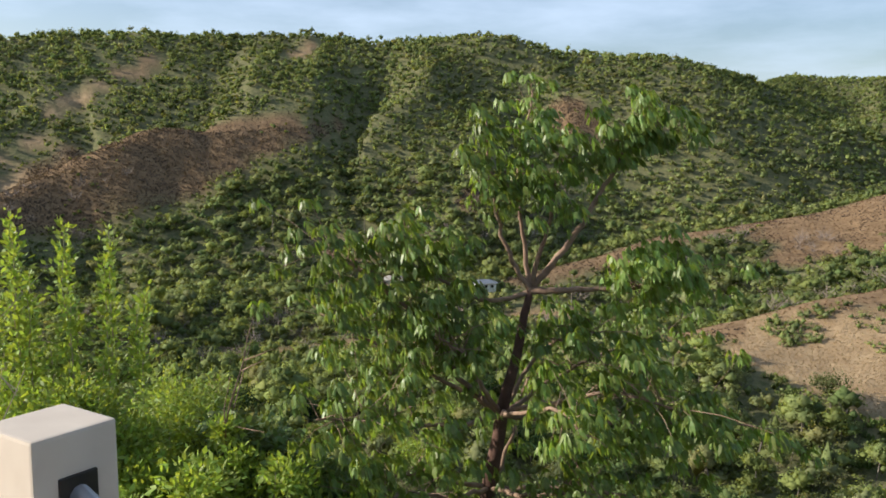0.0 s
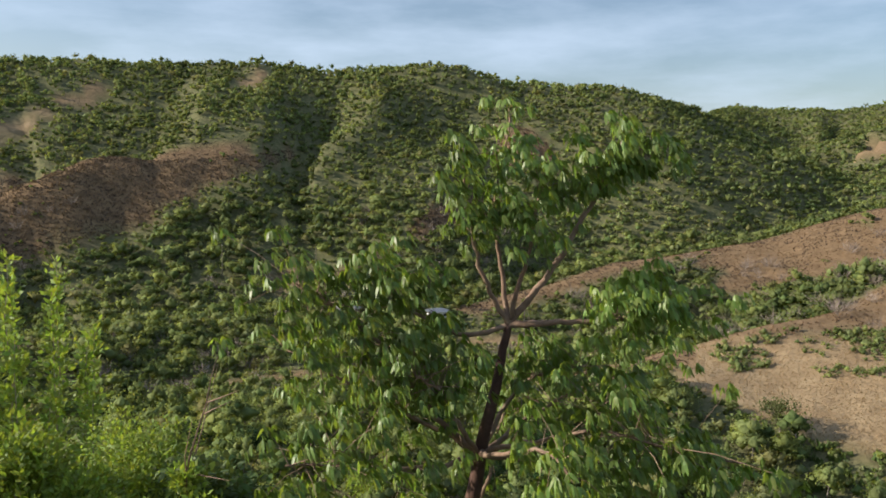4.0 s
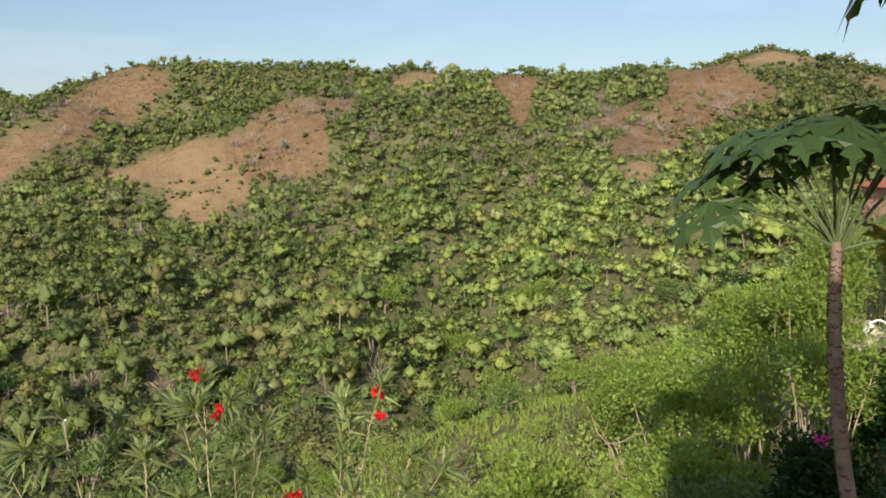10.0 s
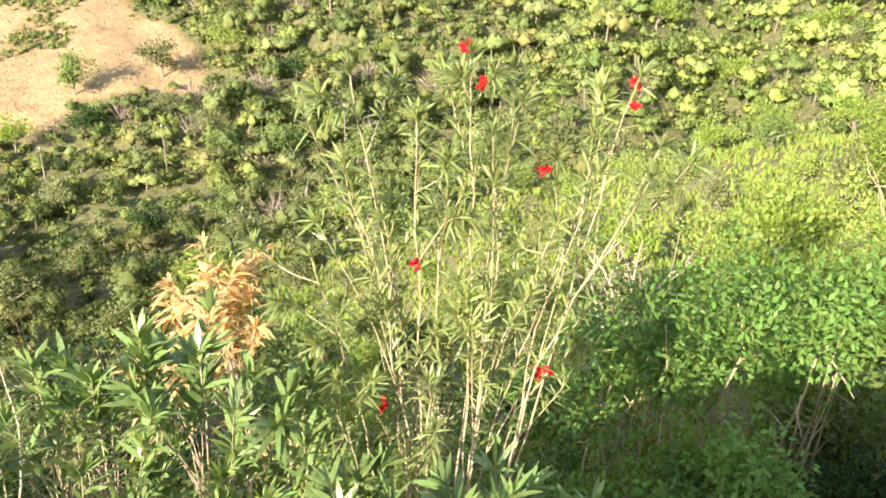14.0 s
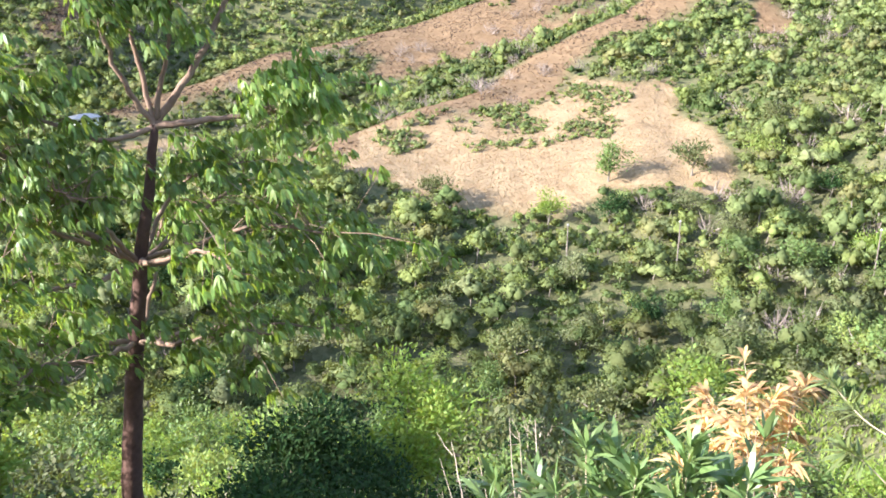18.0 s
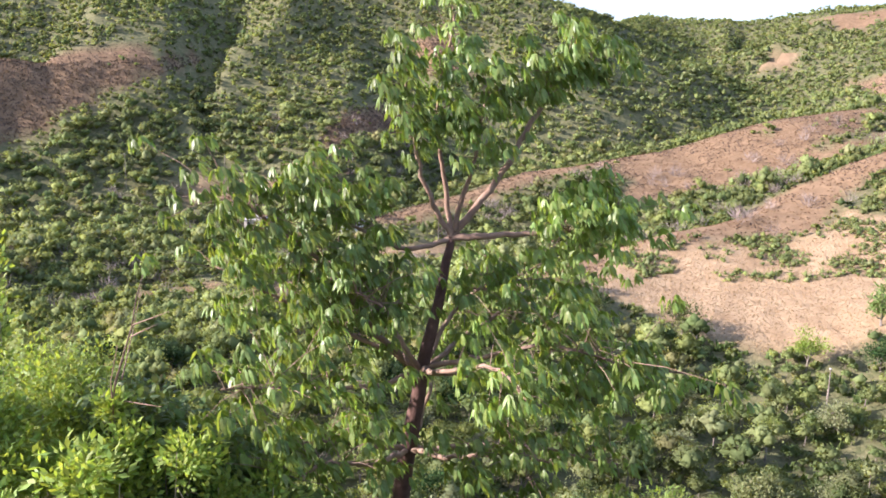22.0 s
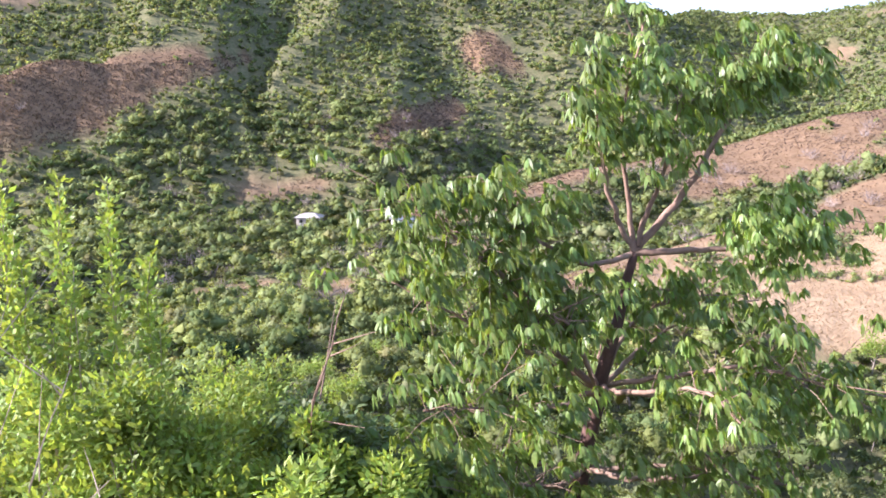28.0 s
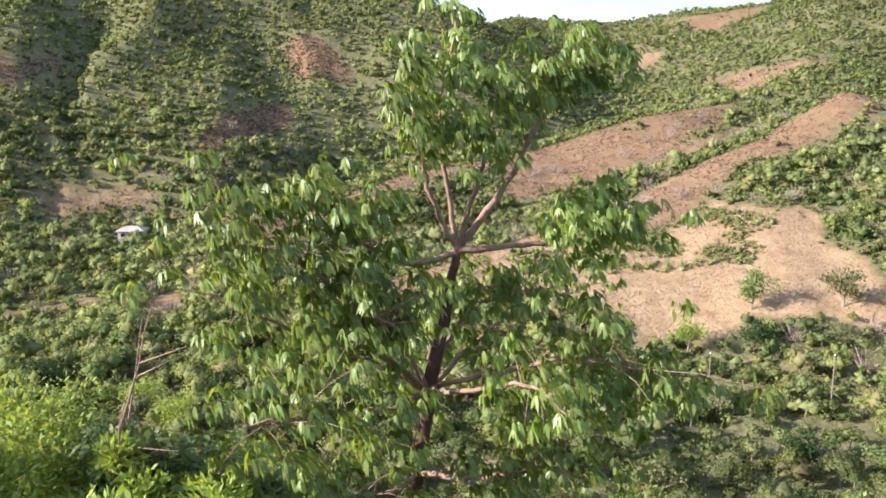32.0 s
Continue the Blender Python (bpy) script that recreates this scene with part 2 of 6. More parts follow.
def along(X, Y, pts):
    """Distance to a crest line, the crest's height at the nearest place, and how far along the crest that is."""
    best = np.full(X.shape, 1e9)
    crest, run = np.zeros(X.shape), np.zeros(X.shape)
    gone = 0.0
    for (x0, y0, z0), (x1, y1, z1) in zip(pts, pts[1:]):
        dx, dy = x1 - x0, y1 - y0
        length = math.hypot(dx, dy)
        s = np.clip(((X - x0) * dx + (Y - y0) * dy) / (length * length), 0, 1)
        d = np.hypot(X - x0 - s * dx, Y - y0 - s * dy)
        near = d < best
        best = np.where(near, d, best)
        crest = np.where(near, z0 + s * (z1 - z0), crest)
        run = np.where(near, gone + s * length, run)
        gone += length
    return best, crest, run


GULLIES = {"main": 11.0, "far": 12.0, "brown_peak": 8.0, "east": 9.0}


def height(X, Y):
    X, Y = np.asarray(X, float), np.asarray(Y, float)
    R = np.hypot(X, Y)
    far = np.clip((R - 25) / 120, 0, 1)
    wx = X + far * 16 * fbm(X, Y, 70, 3, 11)
    wy = Y + far * 16 * fbm(X, Y, 70, 3, 23)
    k = 0.6 + 2.6 * far
    layers = [-41.0 + 3 * fbm(X, Y, 90, 2, 5)]
    for name, (pts, slope, rnd) in RIDGES.items():
        gx, gy = (X, Y) if name == "home" else (X * 0.75 + wx * 0.25, Y * 0.75 + wy * 0.25)
        d, crest, run = along(gx, gy, pts)
        layer = crest - slope * (np.sqrt(d * d + rnd * rnd) - rnd)
        if name in GULLIES:
            # spurs and gullies run down the flank, away from the crest
            side = run + 18 * fbm(gx, gy, 60, 2, 131)
            spur = 0.55 - 2.2 * np.abs(fbm(side, d * 0.22, 62, 2, 137))
            layer = layer + GULLIES[name] * np.clip((d - 12) / 55, 0, 1) * spur
        layers.append(layer)
    top = np.max(layers, axis=0)
    z = top + k * np.log(sum(np.exp((l - top) / k) for l in layers)) - k * 0.3
    calm = 1 - 0.8 * np.exp(-(np.minimum(along(X, Y, RIDGES["sand_crest"][0])[0], along(X, Y, RIDGES["brown_back"][0])[0]) / 30) ** 2)
    z = z + far * calm * (4.0 * fbm(X, Y, 55, 4, 31) + 1.4 * fbm(X, Y, 11, 2, 41)) + (1 - far) * 0.35 * fbm(X, Y, 3.0, 3, 51)
    sink = np.clip((R - 750) / 500, 0, 1)
    return z * (1 - sink) + sink * -70.0


# bare places: colour (0 brown, 1 straw) and outline on the plan
STRAW_HILL = (1.0, [(41, 141), (48, 160), (54, 160), (62, 158), (81, 154), (87, 151), (99, 162), (103, 149), (110, 146), (103, 134), (99, 115), (93, 104), (89, 102), (84, 108), (73, 111), (68, 109), (53, 119), (54, 124), (48, 127)])
CREST = (0.1, [(66, 161), (72, 163), (79, 165), (90, 172), (103, 180), (117, 181), (129, 187), (138, 192), (144, 194), (150, 190), (158, 185), (160, 183), (144, 180), (129, 176), (114, 176), (103, 172), (87, 155), (79, 159), (68, 158)])
CREST_EAST = (0.0, [(158, 178), (160, 165), (142, 147), (151, 168)])
BACK = (0.05, [(84, 258), (102, 262), (118, 263), (128, 254), (144, 267), (158, 261), (154, 248), (137, 241), (124, 234), (144, 231), (162, 244), (143, 229), (122, 222), (115, 232), (105, 223), (93, 227), (77, 223), (73, 227), (85, 240), (72, 242)])
PEAK = (0.15, [(227, 181), (267, 194), (282, 188), (278, 176), (263, 168), (249, 170), (242, 168), (243, 179), (226, 178)])
PEAK_FOOT = (0.2, [(189, 177), (205, 184), (218, 180), (235, 176), (226, 171), (203, 172), (188, 169), (184, 169)])
SPUR_PALE = (0.5, [(203, 153), (222, 145), (211, 118), (203, 107), (184, 96), (171, 99), (180, 115), (188, 113), (186, 128)])
SPUR_RED = (0.0, [(211, 118), (220, 115), (244, 115), (244, 104), (247, 94), (243, 89), (235, 100), (214, 88), (201, 84), (198, 93), (195, 102), (203, 107)])
TAN = (0.6, [(184, 190), (187, 182), (183, 173), (178, 181)])
SCAR = (0.0, [(305, 60), (308, 53), (296, 45), (266, 42), (257, 43), (279, 50)])
EAST_RED = (0.0, [(310, 0), (319, -12), (296, -22), (268, -32), (261, -21), (241, -9), (213, 3), (198, 12), (206, 14), (247, 5), (266, 0)])
EAST_LOW = (0.1, [(236, 23), (263, 12), (268, 7), (234, 12)])
EAST_BIT = (0.5, [(188, 7), (205, 4), (184, 1), (182, 6)])
EAST_TOP = (0.6, [(307, -21), (316, -33), (318, -49), (299, -37), (302, -28)])
EAST_END = (0.1, [(300, -62), (312, -90), (302, -86), (290, -65)])
BUMP = (0.4, [(285, 93), (298, 86), (306, 80), (301, 76), (280, 86)])
NOSE = (0.0, [(-156, 285), (-149, 298), (-122, 288), (-114, 295), (-98, 301), (-68, 311), (-58, 328), (-68, 305), (-79, 297), (-83, 289), (-99, 272), (-118, 260), (-137, 248), (-142, 239), (-151, 256)])
# straw strip whose paleness also paints the sunlit left side of the nose
NOSE_LIT_STRIP = (0.7, [(-164, 277), (-157, 286), (-149, 299), (-123, 287), (-131, 278), (-142, 270), (-150, 253)])
STRIP_1 = (0.8, [(-171, 289), (-162, 305), (-162, 297), (-169, 286)])
STRIP_2 = (0.8, [(-171, 320), (-167, 338), (-157, 343), (-159, 331), (-166, 317)])
STRIP_3 = (0.4, [(-158, 355), (-148, 372), (-142, 366), (-150, 351)])
STRIP_4 = (0.5, [(-94, 378), (-82, 407), (-83, 388)])
MAUVE = (0.0, [(31, 366), (43, 346), (46, 332), (29, 335), (24, 358)])
BROWN_PATCH = (0.0, [(-10, 273), (-3, 286), (17, 315), (21, 307), (14, 294), (-7, 270)])
DRY_WOOD = (0.3, [(-57, 255), (-46, 259), (-31, 259), (-23, 255), (-45, 253)])
CLEARING = (0.6, [(-18, 182), (-14, 182), (-12, 162), (-16, 162)])
SCARP = (0.5, [(192, 402), (224, 445), (216, 407), (203, 396)])
PATCH = (0.4, [(286, 309), (305, 321), (335, 334), (305, 308)])
FAR_BROWN = (0.0, [(275, 514), (304, 472), (319, 466), (261, 428)])
FAR_TOP = (0.4, [(334, 373), (365, 384), (346, 369)])
FAR_STREAK = (0.2, [(210, 350), (228, 318), (231, 296), (197, 298)])
BARE = [STRAW_HILL, CREST, CREST_EAST, BACK, PEAK, PEAK_FOOT, SPUR_PALE, SPUR_RED, TAN, SCAR, EAST_RED, EAST_LOW, EAST_BIT, EAST_TOP, EAST_END, BUMP, NOSE, NOSE_LIT_STRIP, STRIP_1, STRIP_2, STRIP_3, STRIP_4, MAUVE, BROWN_PATCH, DRY_WOOD, CLEARING, SCARP, PATCH, FAR_BROWN, FAR_TOP, FAR_STREAK]
# crests without trees: ridge, half width, colour
CRESTS = [("sand_crest", 8.0, 0.1), ("brown_back", 8.0, 0.05), ("nose", 7.0, 0.0)]
# small bare spots: centre, half axes, colour
SPOTS = [(18, 200, 14, 4, 0.8), (-40, 180, 16, 3, 0.6), (14, -2.6, 1.8, 1.3, 0.2), (9.5, -0.6, 2.4, 0.9, 0.2)]
# the green scrub that spreads over the straw-coloured hill
SCRUB = [(48, 149), (55, 156), (62, 157), (74, 158), (86, 150), (100, 160), (114, 175), (122, 170), (110, 151), (102, 148), (94, 138), (85, 131), (76, 133), (67, 139), (62, 139), (56, 147), (49, 145)]


def inside(X, Y, pts):
    """Signed distance to an outline on the plan, positive within; far outside it is only a rough lower bound."""
    p = np.array(pts, float)
    lo, hi = p.min(0) - 25, p.max(0) + 25
    out_d = np.full(X.shape, -25.0)
    near = (X > lo[0]) & (X < hi[0]) & (Y > lo[1]) & (Y < hi[1])
    x, y = X[near], Y[near]
    d, odd = np.full(x.shape, 1e9), np.zeros(x.shape, bool)
    for (x0, y0), (x1, y1) in zip(p, np.roll(p, -1, axis=0)):
        dx, dy = x1 - x0, y1 - y0
        s = np.clip(((x - x0) * dx + (y - y0) * dy) / (dx * dx + dy * dy + 1e-9), 0, 1)
        d = np.minimum(d, np.hypot(x - x0 - s * dx, y - y0 - s * dy))
        if y0 != y1:
            odd ^= ((y0 > y) != (y1 > y)) & (x < x0 + (y - y0) / (y1 - y0) * dx)
    out_d[near] = np.where(odd, d, -d)
    return out_d


def bareness(X, Y):
    """How bare the ground is (0 to 1), and how straw-coloured."""
    X, Y = np.asarray(X, float), np.asarray(Y, float)
    wob = 3.2 * fbm(X, Y, 12, 4, 61)
    bare, straw = np.zeros(X.shape), np.zeros(X.shape)
    for hue, pts in BARE:
        q = np.clip((inside(X, Y, pts) + 2.4 + 0.7 * wob) / 2.2, 0, 1)
        straw = np.where(q > bare, hue, straw)
        bare = np.maximum(bare, q)
    for key, wide, hue in CRESTS:
        q = np.clip((wide - along(X, Y, RIDGES[key][0])[0] + wob) / 2.2, 0, 1)
        straw = np.where(q > bare, hue, straw)
        bare = np.maximum(bare, q)
    for cx, cy, a, b, hue in SPOTS:
        q = np.clip((1.1 - np.hypot((X - cx) / a, (Y - cy) / b) + 0.1 * wob) * 4, 0, 1)
        straw = np.where(q > bare, hue, straw)
        bare = np.maximum(bare, q)
    return bare, straw


def mesh_object(name, verts, faces, mat, smooth=False, parent=None):
    me = bpy.data.meshes.new(name)
    verts = np.asarray(verts, np.float32).reshape(-1, 3)
    faces = np.asarray(faces, np.int32)
    k = faces.shape[1]
    me.vertices.add(len(verts))
    me.vertices.foreach_set("co", verts.ravel())
    me.loops.add(faces.size)
    me.loops.foreach_set("vertex_index", faces.ravel())
    me.polygons.add(len(faces))
    me.polygons.foreach_set("loop_start", np.arange(0, faces.size, k, dtype=np.int32))
    me.polygons.foreach_set("loop_total", np.full(len(faces), k, np.int32))
    me.polygons.foreach_set("use_smooth", np.full(len(faces), smooth))
    me.update(calc_edges=True)
    me.materials.append(mat)
    ob = new(name, me)
    if parent:
        ob.parent = parent
    return ob


# ---- the ground sheet ----
RINGS, SPOKES = 300, 520
radii = np.concatenate([[0.6], 1.5 * (3200 / 1.5) ** (np.linspace(0, 1, RINGS - 1))])
# spokes lie closer together on the open side of the terrace
turns = np.concatenate([np.linspace(-45, 118, 440), np.linspace(118, 315, SPOKES - 440 + 2)[1:-1]])
RR, AA = np.meshgrid(radii, np.radians(turns), indexing="ij")
GX, GY = RR * np.sin(AA), RR * np.cos(AA)
GZ = height(GX, GY)
idx = np.arange(RINGS * SPOKES).reshape(RINGS, SPOKES)
nxt = np.roll(idx, -1, axis=1)
quads = np.stack([idx[:-1], idx[1:], nxt[1:], nxt[:-1]], -1).reshape(-1, 4)[:, ::-1]
ground = mesh_object("ground", np.stack([GX, GY, GZ], -1), quads, earth, True)
bare, straw = bareness(GX, GY)
for key, values in (("bare", bare), ("straw", straw)):
    ground.data.attributes.new(key, "FLOAT", "POINT").data.foreach_set("value", values.ravel().astype(np.float32))
tagged(ground, "dry tropical hills with bare brown and straw slopes", "ground", kind="structure")


# ---- woods on the hills ----
rng = np.random.default_rng(7)


def ico(level):
    bm = bmesh.new()
    bmesh.ops.create_icosphere(bm, subdivisions=level, radius=1.0)
    v = np.array([p.co[:] for p in bm.verts])
    f = np.array([[q.index for q in face.verts] for face in bm.faces])
    bm.free()
    return v, f


# the heart of a lump: a small eight-sided core behind its leaves
LUMP_V = np.array([(1, 0, 0), (0, 1, 0), (-1, 0, 0), (0, -1, 0), (0, 0, 1), (0, 0, -1)], float)
LUMP_F = np.array([(0, 1, 4), (1, 2, 4), (2, 3, 4), (3, 0, 4), (1, 0, 5), (2, 1, 5), (3, 2, 5), (0, 3, 5)])


def crown_cloud(centres, size, leaves, quad, flat, rg, lumps=4):
    """Many crowns at once, each a dome of uneven lumps with leaf clumps standing off them. Gives vertices, triangles and the crown each belongs to."""
    n, m, k = len(centres), lumps, len(LUMP_V)
    way = rg.normal(size=(n, m, 3))
    way[..., 2] = np.abs(way[..., 2]) * 0.8 - 0.25
    way /= np.linalg.norm(way, axis=-1, keepdims=True)
    lobes = way * rg.uniform(0.20, 0.36, size=(n, m, 1)) * np.array([1, 1, 0.75])
    lobes[:, 0] = rg.normal(size=(n, 3)) * 0.03
    big = rg.uniform(0.15, 0.27, size=(n, m, 1))
    big[:, 0] = 0.34 if m > 1 else 0.5
    ball = LUMP_V[None, None] * (0.62 + 0.18 * rg.normal(size=(n, m, k, 1)))
    bv = (lobes[:, :, None] + ball * big[:, :, None]) * size[:, None, None, :] + centres[:, None, None, :]
    bf = (LUMP_F[None] + (np.arange(n * m) * k)[:, None, None]).reshape(-1, 3)
    bo = np.repeat(np.arange(n), m * k)
    d = rg.normal(size=(n, leaves, 3))
    d[..., 2] = np.abs(d[..., 2]) * 0.95 - 0.3
    d /= np.linalg.norm(d, axis=-1, keepdims=True)
    pick = rg.integers(0, m, size=(n, leaves))
    lobe = np.take_along_axis(lobes, pick[..., None].repeat(3, -1), axis=1)
    radius = np.take_along_axis(big, pick[..., None], axis=1) * rg.uniform(0.7, 1.3, size=(n, leaves, 1))
    c = (lobe + d * radius) * size[:, None, :] + centres[:, None, :]
    nor = 0.5 * d + np.array([0, 0, 0.2]) + 0.75 * rg.normal(size=d.shape)
    nor /= np.linalg.norm(nor, axis=-1, keepdims=True)
    a = np.cross(nor, rg.normal(size=d.shape))
    a /= np.linalg.norm(a, axis=-1, keepdims=True) + 1e-9
    b = np.cross(nor, a)
    s = quad * rg.uniform(0.5, 1.3, size=(n, leaves, 1))
    v = np.stack([c - a * s - b * s * flat, c + a * s * 0.9 - b * s * flat * 0.6, c + b * s * 1.1], axis=2)
    f = np.arange(n * leaves * 3).reshape(-1, 3) + len(bv.reshape(-1, 3))
    # leaves of a crown share the crown's rounded shading, as a dense canopy does
    dome = (lobe + d * radius) / 0.5
    soft = 0.4 * d + 0.9 * dome + np.array([0, 0, 0.15]) + 0.34 * rg.normal(size=d.shape)
    core = ball + lobes[:, :, None] * 1.5
    normals = np.concatenate([core.reshape(-1, 3), np.repeat(soft.reshape(-1, 3), 3, axis=0)])
    normals /= np.linalg.norm(normals, axis=-1, keepdims=True) + 1e-9
    return np.concatenate([bv.reshape(-1, 3), v.reshape(-1, 3)]), np.concatenate([bf, f]), np.concatenate([bo, np.repeat(np.arange(n), leaves * 3)]), normals


def soften(ob, normals):
    """Gives a crown's leaves the shading of its rounded masses."""
    ob.data.attributes.new("custom_normal", "FLOAT_VECTOR", "POINT").data.foreach_set("vector", np.asarray(normals, np.float32).ravel())
    ob.data.update()


def scatter(r0, r1, spacing, a0, a1, seed):
    rg = np.random.default_rng(seed)
    area = math.radians(a1 - a0) / 2 * (r1 * r1 - r0 * r0)
    n = int(area / spacing ** 2)
    r = np.sqrt(rg.uniform(r0 * r0, r1 * r1, n))
    a = np.radians(rg.uniform(a0, a1, n))
    return r * np.sin(a), r * np.cos(a), rg


def tints(n, rg, x, y):
    """Kinds of tree: most mid green, some dark, some yellow-green, a few grey and leafless. Eastern crowns get sunlight
    in their tint.
    """
    wide = fbm(x, y, 60, 3, 77)
    t = np.ones((n, 3)) * (1 + 0.35 * wide[:, None])
    # stronger sunlight on the valley's eastern side, multiplied into the crown colour
    east_light = np.clip((np.degrees(np.arctan2(x, y)) - 52) / 25, 0, 1) * np.clip((260 - np.hypot(x, y)) / 120, 0, 1)
    t = t * (1 + east_light[:, None] * np.array([0.30, 0.32, 0.20]))
    u = rg.uniform(size=n)
    t[u < 0.25] *= (0.70, 0.78, 0.74)
    t[(u > 0.62) & (u < 0.80)] *= (1.14, 1.12, 0.95)
    t[(u > 0.80) & (u < 0.90)] *= (1.15, 1.08, 1.3)
    t[u > 0.95] *= (1.2, 1.0, 1.1)
    return t * rg.uniform(0.84, 1.16, size=(n, 1))


HORIZON = np.maximum.accumulate(GZ / RR, axis=0)


def on_sheet(x, y):
    """Place on the ground sheet's grid: ring and spoke numbers with their fractions."""
    r, a = np.hypot(x, y), (np.degrees(np.arctan2(x, y)) + 45) % 360 - 45
    return np.interp(r, radii, np.arange(RINGS)), np.interp(a, turns, np.arange(SPOKES))


def sheet_height(x, y):
    u, v = on_sheet(x, y)
    i, j = np.minimum(u.astype(int), RINGS - 2), np.minimum(v.astype(int), SPOKES - 2)
    p, q = u - i, v - j
    return (GZ[i, j] * (1 - p) + GZ[i + 1, j] * p) * (1 - q) + (GZ[i, j + 1] * (1 - p) + GZ[i + 1, j + 1] * p) * q


def open_to_terrace(x, y):
    """Leaves out what stands wholly behind a hill as seen from the terrace."""
    u, v = on_sheet(x, y)
    i, j = np.maximum(u.astype(int) - 3, 0), np.minimum(v.astype(int), SPOKES - 1)
    return (sheet_height(x, y) + 6.0) / np.hypot(x, y) > HORIZON[i, j]


def paint(ob, t):
    col = ob.data.attributes.new("tint", "FLOAT_COLOR", "POINT")
    col.data.foreach_set("color", np.concatenate([t, np.ones((len(t), 1))], -1).astype(np.float32).ravel())


def woods(name, r0, r1, spacing, a0, a1, size, leaves, quad, seed, label, lumps=4, lift=0.3, trunks=False, where=None):
    x, y, rg = scatter(r0, r1, spacing, a0, a1, seed)
    bare, straw = bareness(x, y)
    if where is None:
        keep = rg.uniform(size=len(x)) > bare * np.where(fbm(x, y, 18, 3, 93) > 0.2, 0.75, 1.0)
    else:
        keep = where(x, y, rg)
    x, y, bare = x[keep], y[keep], bare[keep]
    keep = open_to_terrace(x, y)
    x, y, bare = x[keep], y[keep], bare[keep]
    n = len(x)
    w = (size[0] + (size[1] - size[0]) * rg.uniform(size=n) ** 1.7) * (0.9 + 0.25 * fbm(x, y, 40, 2, 91))
    if where is None:
        # only low growth on bare ground and just below it
        span = np.hypot(x, y)
        low = np.max([bareness(x * (1 + g / span), y * (1 + g / span))[0] for g in (-6, 0, 3.5, 7)], axis=0)
        w = w * np.where((low > 0.4) & (rg.uniform(size=n) < 0.9), 0.36, 1.0)
    dims = np.stack([w, w * rg.uniform(0.85, 1.15, n), w * rg.uniform(0.7, 1.15, n)], -1)
    ground_z = sheet_height(x, y)
    c = np.stack([x, y, ground_z + dims[:, 2] * (0.34 + lift * rg.uniform(size=n))], -1)
    v, f, own, normals = crown_cloud(c, dims, leaves, quad, 0.62, rg, lumps)
    ob = mesh_object(name, v, f, woods_leaf, True)
    soften(ob, normals)
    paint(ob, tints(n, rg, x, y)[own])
    if trunks:
        # slender pale stems under the crowns
        ang = np.array([0.0, 2.1, 4.2])
        ring = np.stack([np.cos(ang), np.sin(ang), 0 * ang], -1)[None] * (0.028 * w)[:, None, None]
        foot = np.stack([x, y, ground_z - 0.3], -1) + np.concatenate([rg.normal(size=(n, 2)) * 0.06 * w[:, None], np.zeros((n, 1))], -1)
        tv = np.concatenate([foot[:, None] + ring, c[:, None] + ring * 0.6], 1).reshape(-1, 3)
        tf = (np.array([(0, 1, 4), (0, 4, 3), (1, 2, 5), (1, 5, 4), (2, 0, 3), (2, 3, 5)])[None] + (np.arange(n) * 6)[:, None, None]).reshape(-1, 3)
        tagged(mesh_object("woods_stem", tv, tf, far_bark, True), "slender grey trunks under the woodland crowns", "woods", kind="stuff")
    return tagged(ob, label, "woods", kind="stuff")


def leafless(name, r0, r1, spacing, seed, label):
    """Leafless trees: sprays of fine upright twigs."""
    x, y, rg = scatter(r0, r1, spacing, -40, 110, seed)
    keep = open_to_terrace(x, y) & (fbm(x, y, 45, 3, 401) > 0.02) & (bareness(x, y)[1] < 0.5)
    x, y = x[keep], y[keep]
    n, m = len(x), 90
    w = rg.uniform(2.4, 5.0, n)
    foot = np.stack([x, y, sheet_height(x, y)], -1)[:, None]
    d = rg.normal(size=(n, m, 3)) * np.array([0.55, 0.55, 0.25]) + np.array([0, 0, 0.9])
    d /= np.linalg.norm(d, axis=-1, keepdims=True)
    start = foot + d * (w[:, None] * rg.uniform(0.1, 0.6, (n, m)))[..., None]
    end = start + (d + rg.normal(size=d.shape) * 0.35) * (w[:, None] * rg.uniform(0.25, 0.5, (n, m)))[..., None]
    side = np.cross(d, rg.normal(size=d.shape)) * (0.008 * w)[:, None, None]
    v = np.stack([start - side, start + side, end], 2).reshape(-1, 3)
    return tagged(mesh_object(name, v, np.arange(len(v)).reshape(-1, 3), twig_grey, False), label, "woods", kind="stuff")


twig_grey = material("grey_leafless_twigs", (0.30, 0.25, 0.21), (0.20, 0.16, 0.13), 1.0, 0.9, vary=0.25)
woods("valley_woods", 60, 95, 3.3, -42, 112, (2.4, 7.0), 620, 0.12, 10, "leafy green scrub trees at the foot of the slope", 9, 0.4, True)
woods("valley_woods", 95, 150, 3.3, -42, 112, (2.4, 7.6), 330, 0.15, 1, "dense green scrub trees on the valley floor", 9, 0.4, True)
woods("slope_woods", 150, 300, 3.0, -40, 110, (2.0, 6.4), 95, 0.22, 2, "dense green dry-forest trees on the hill slopes", 6, 0.35)
woods("ridge_woods", 300, 640, 3.6, -40, 108, (2.0, 5.2), 24, 0.38, 3, "distant green trees on the ridges", 4, 0.35)
woods("understory", 60, 115, 2.2, -42, 110, (1.8, 3.4), 70, 0.13, 4, "low green bushes between the valley trees", 2, 0.05)
woods("understory", 115, 300, 2.2, -42, 110, (2.0, 3.8), 14, 0.24, 9, "low green bushes between the hillside trees", 1, 0.05)
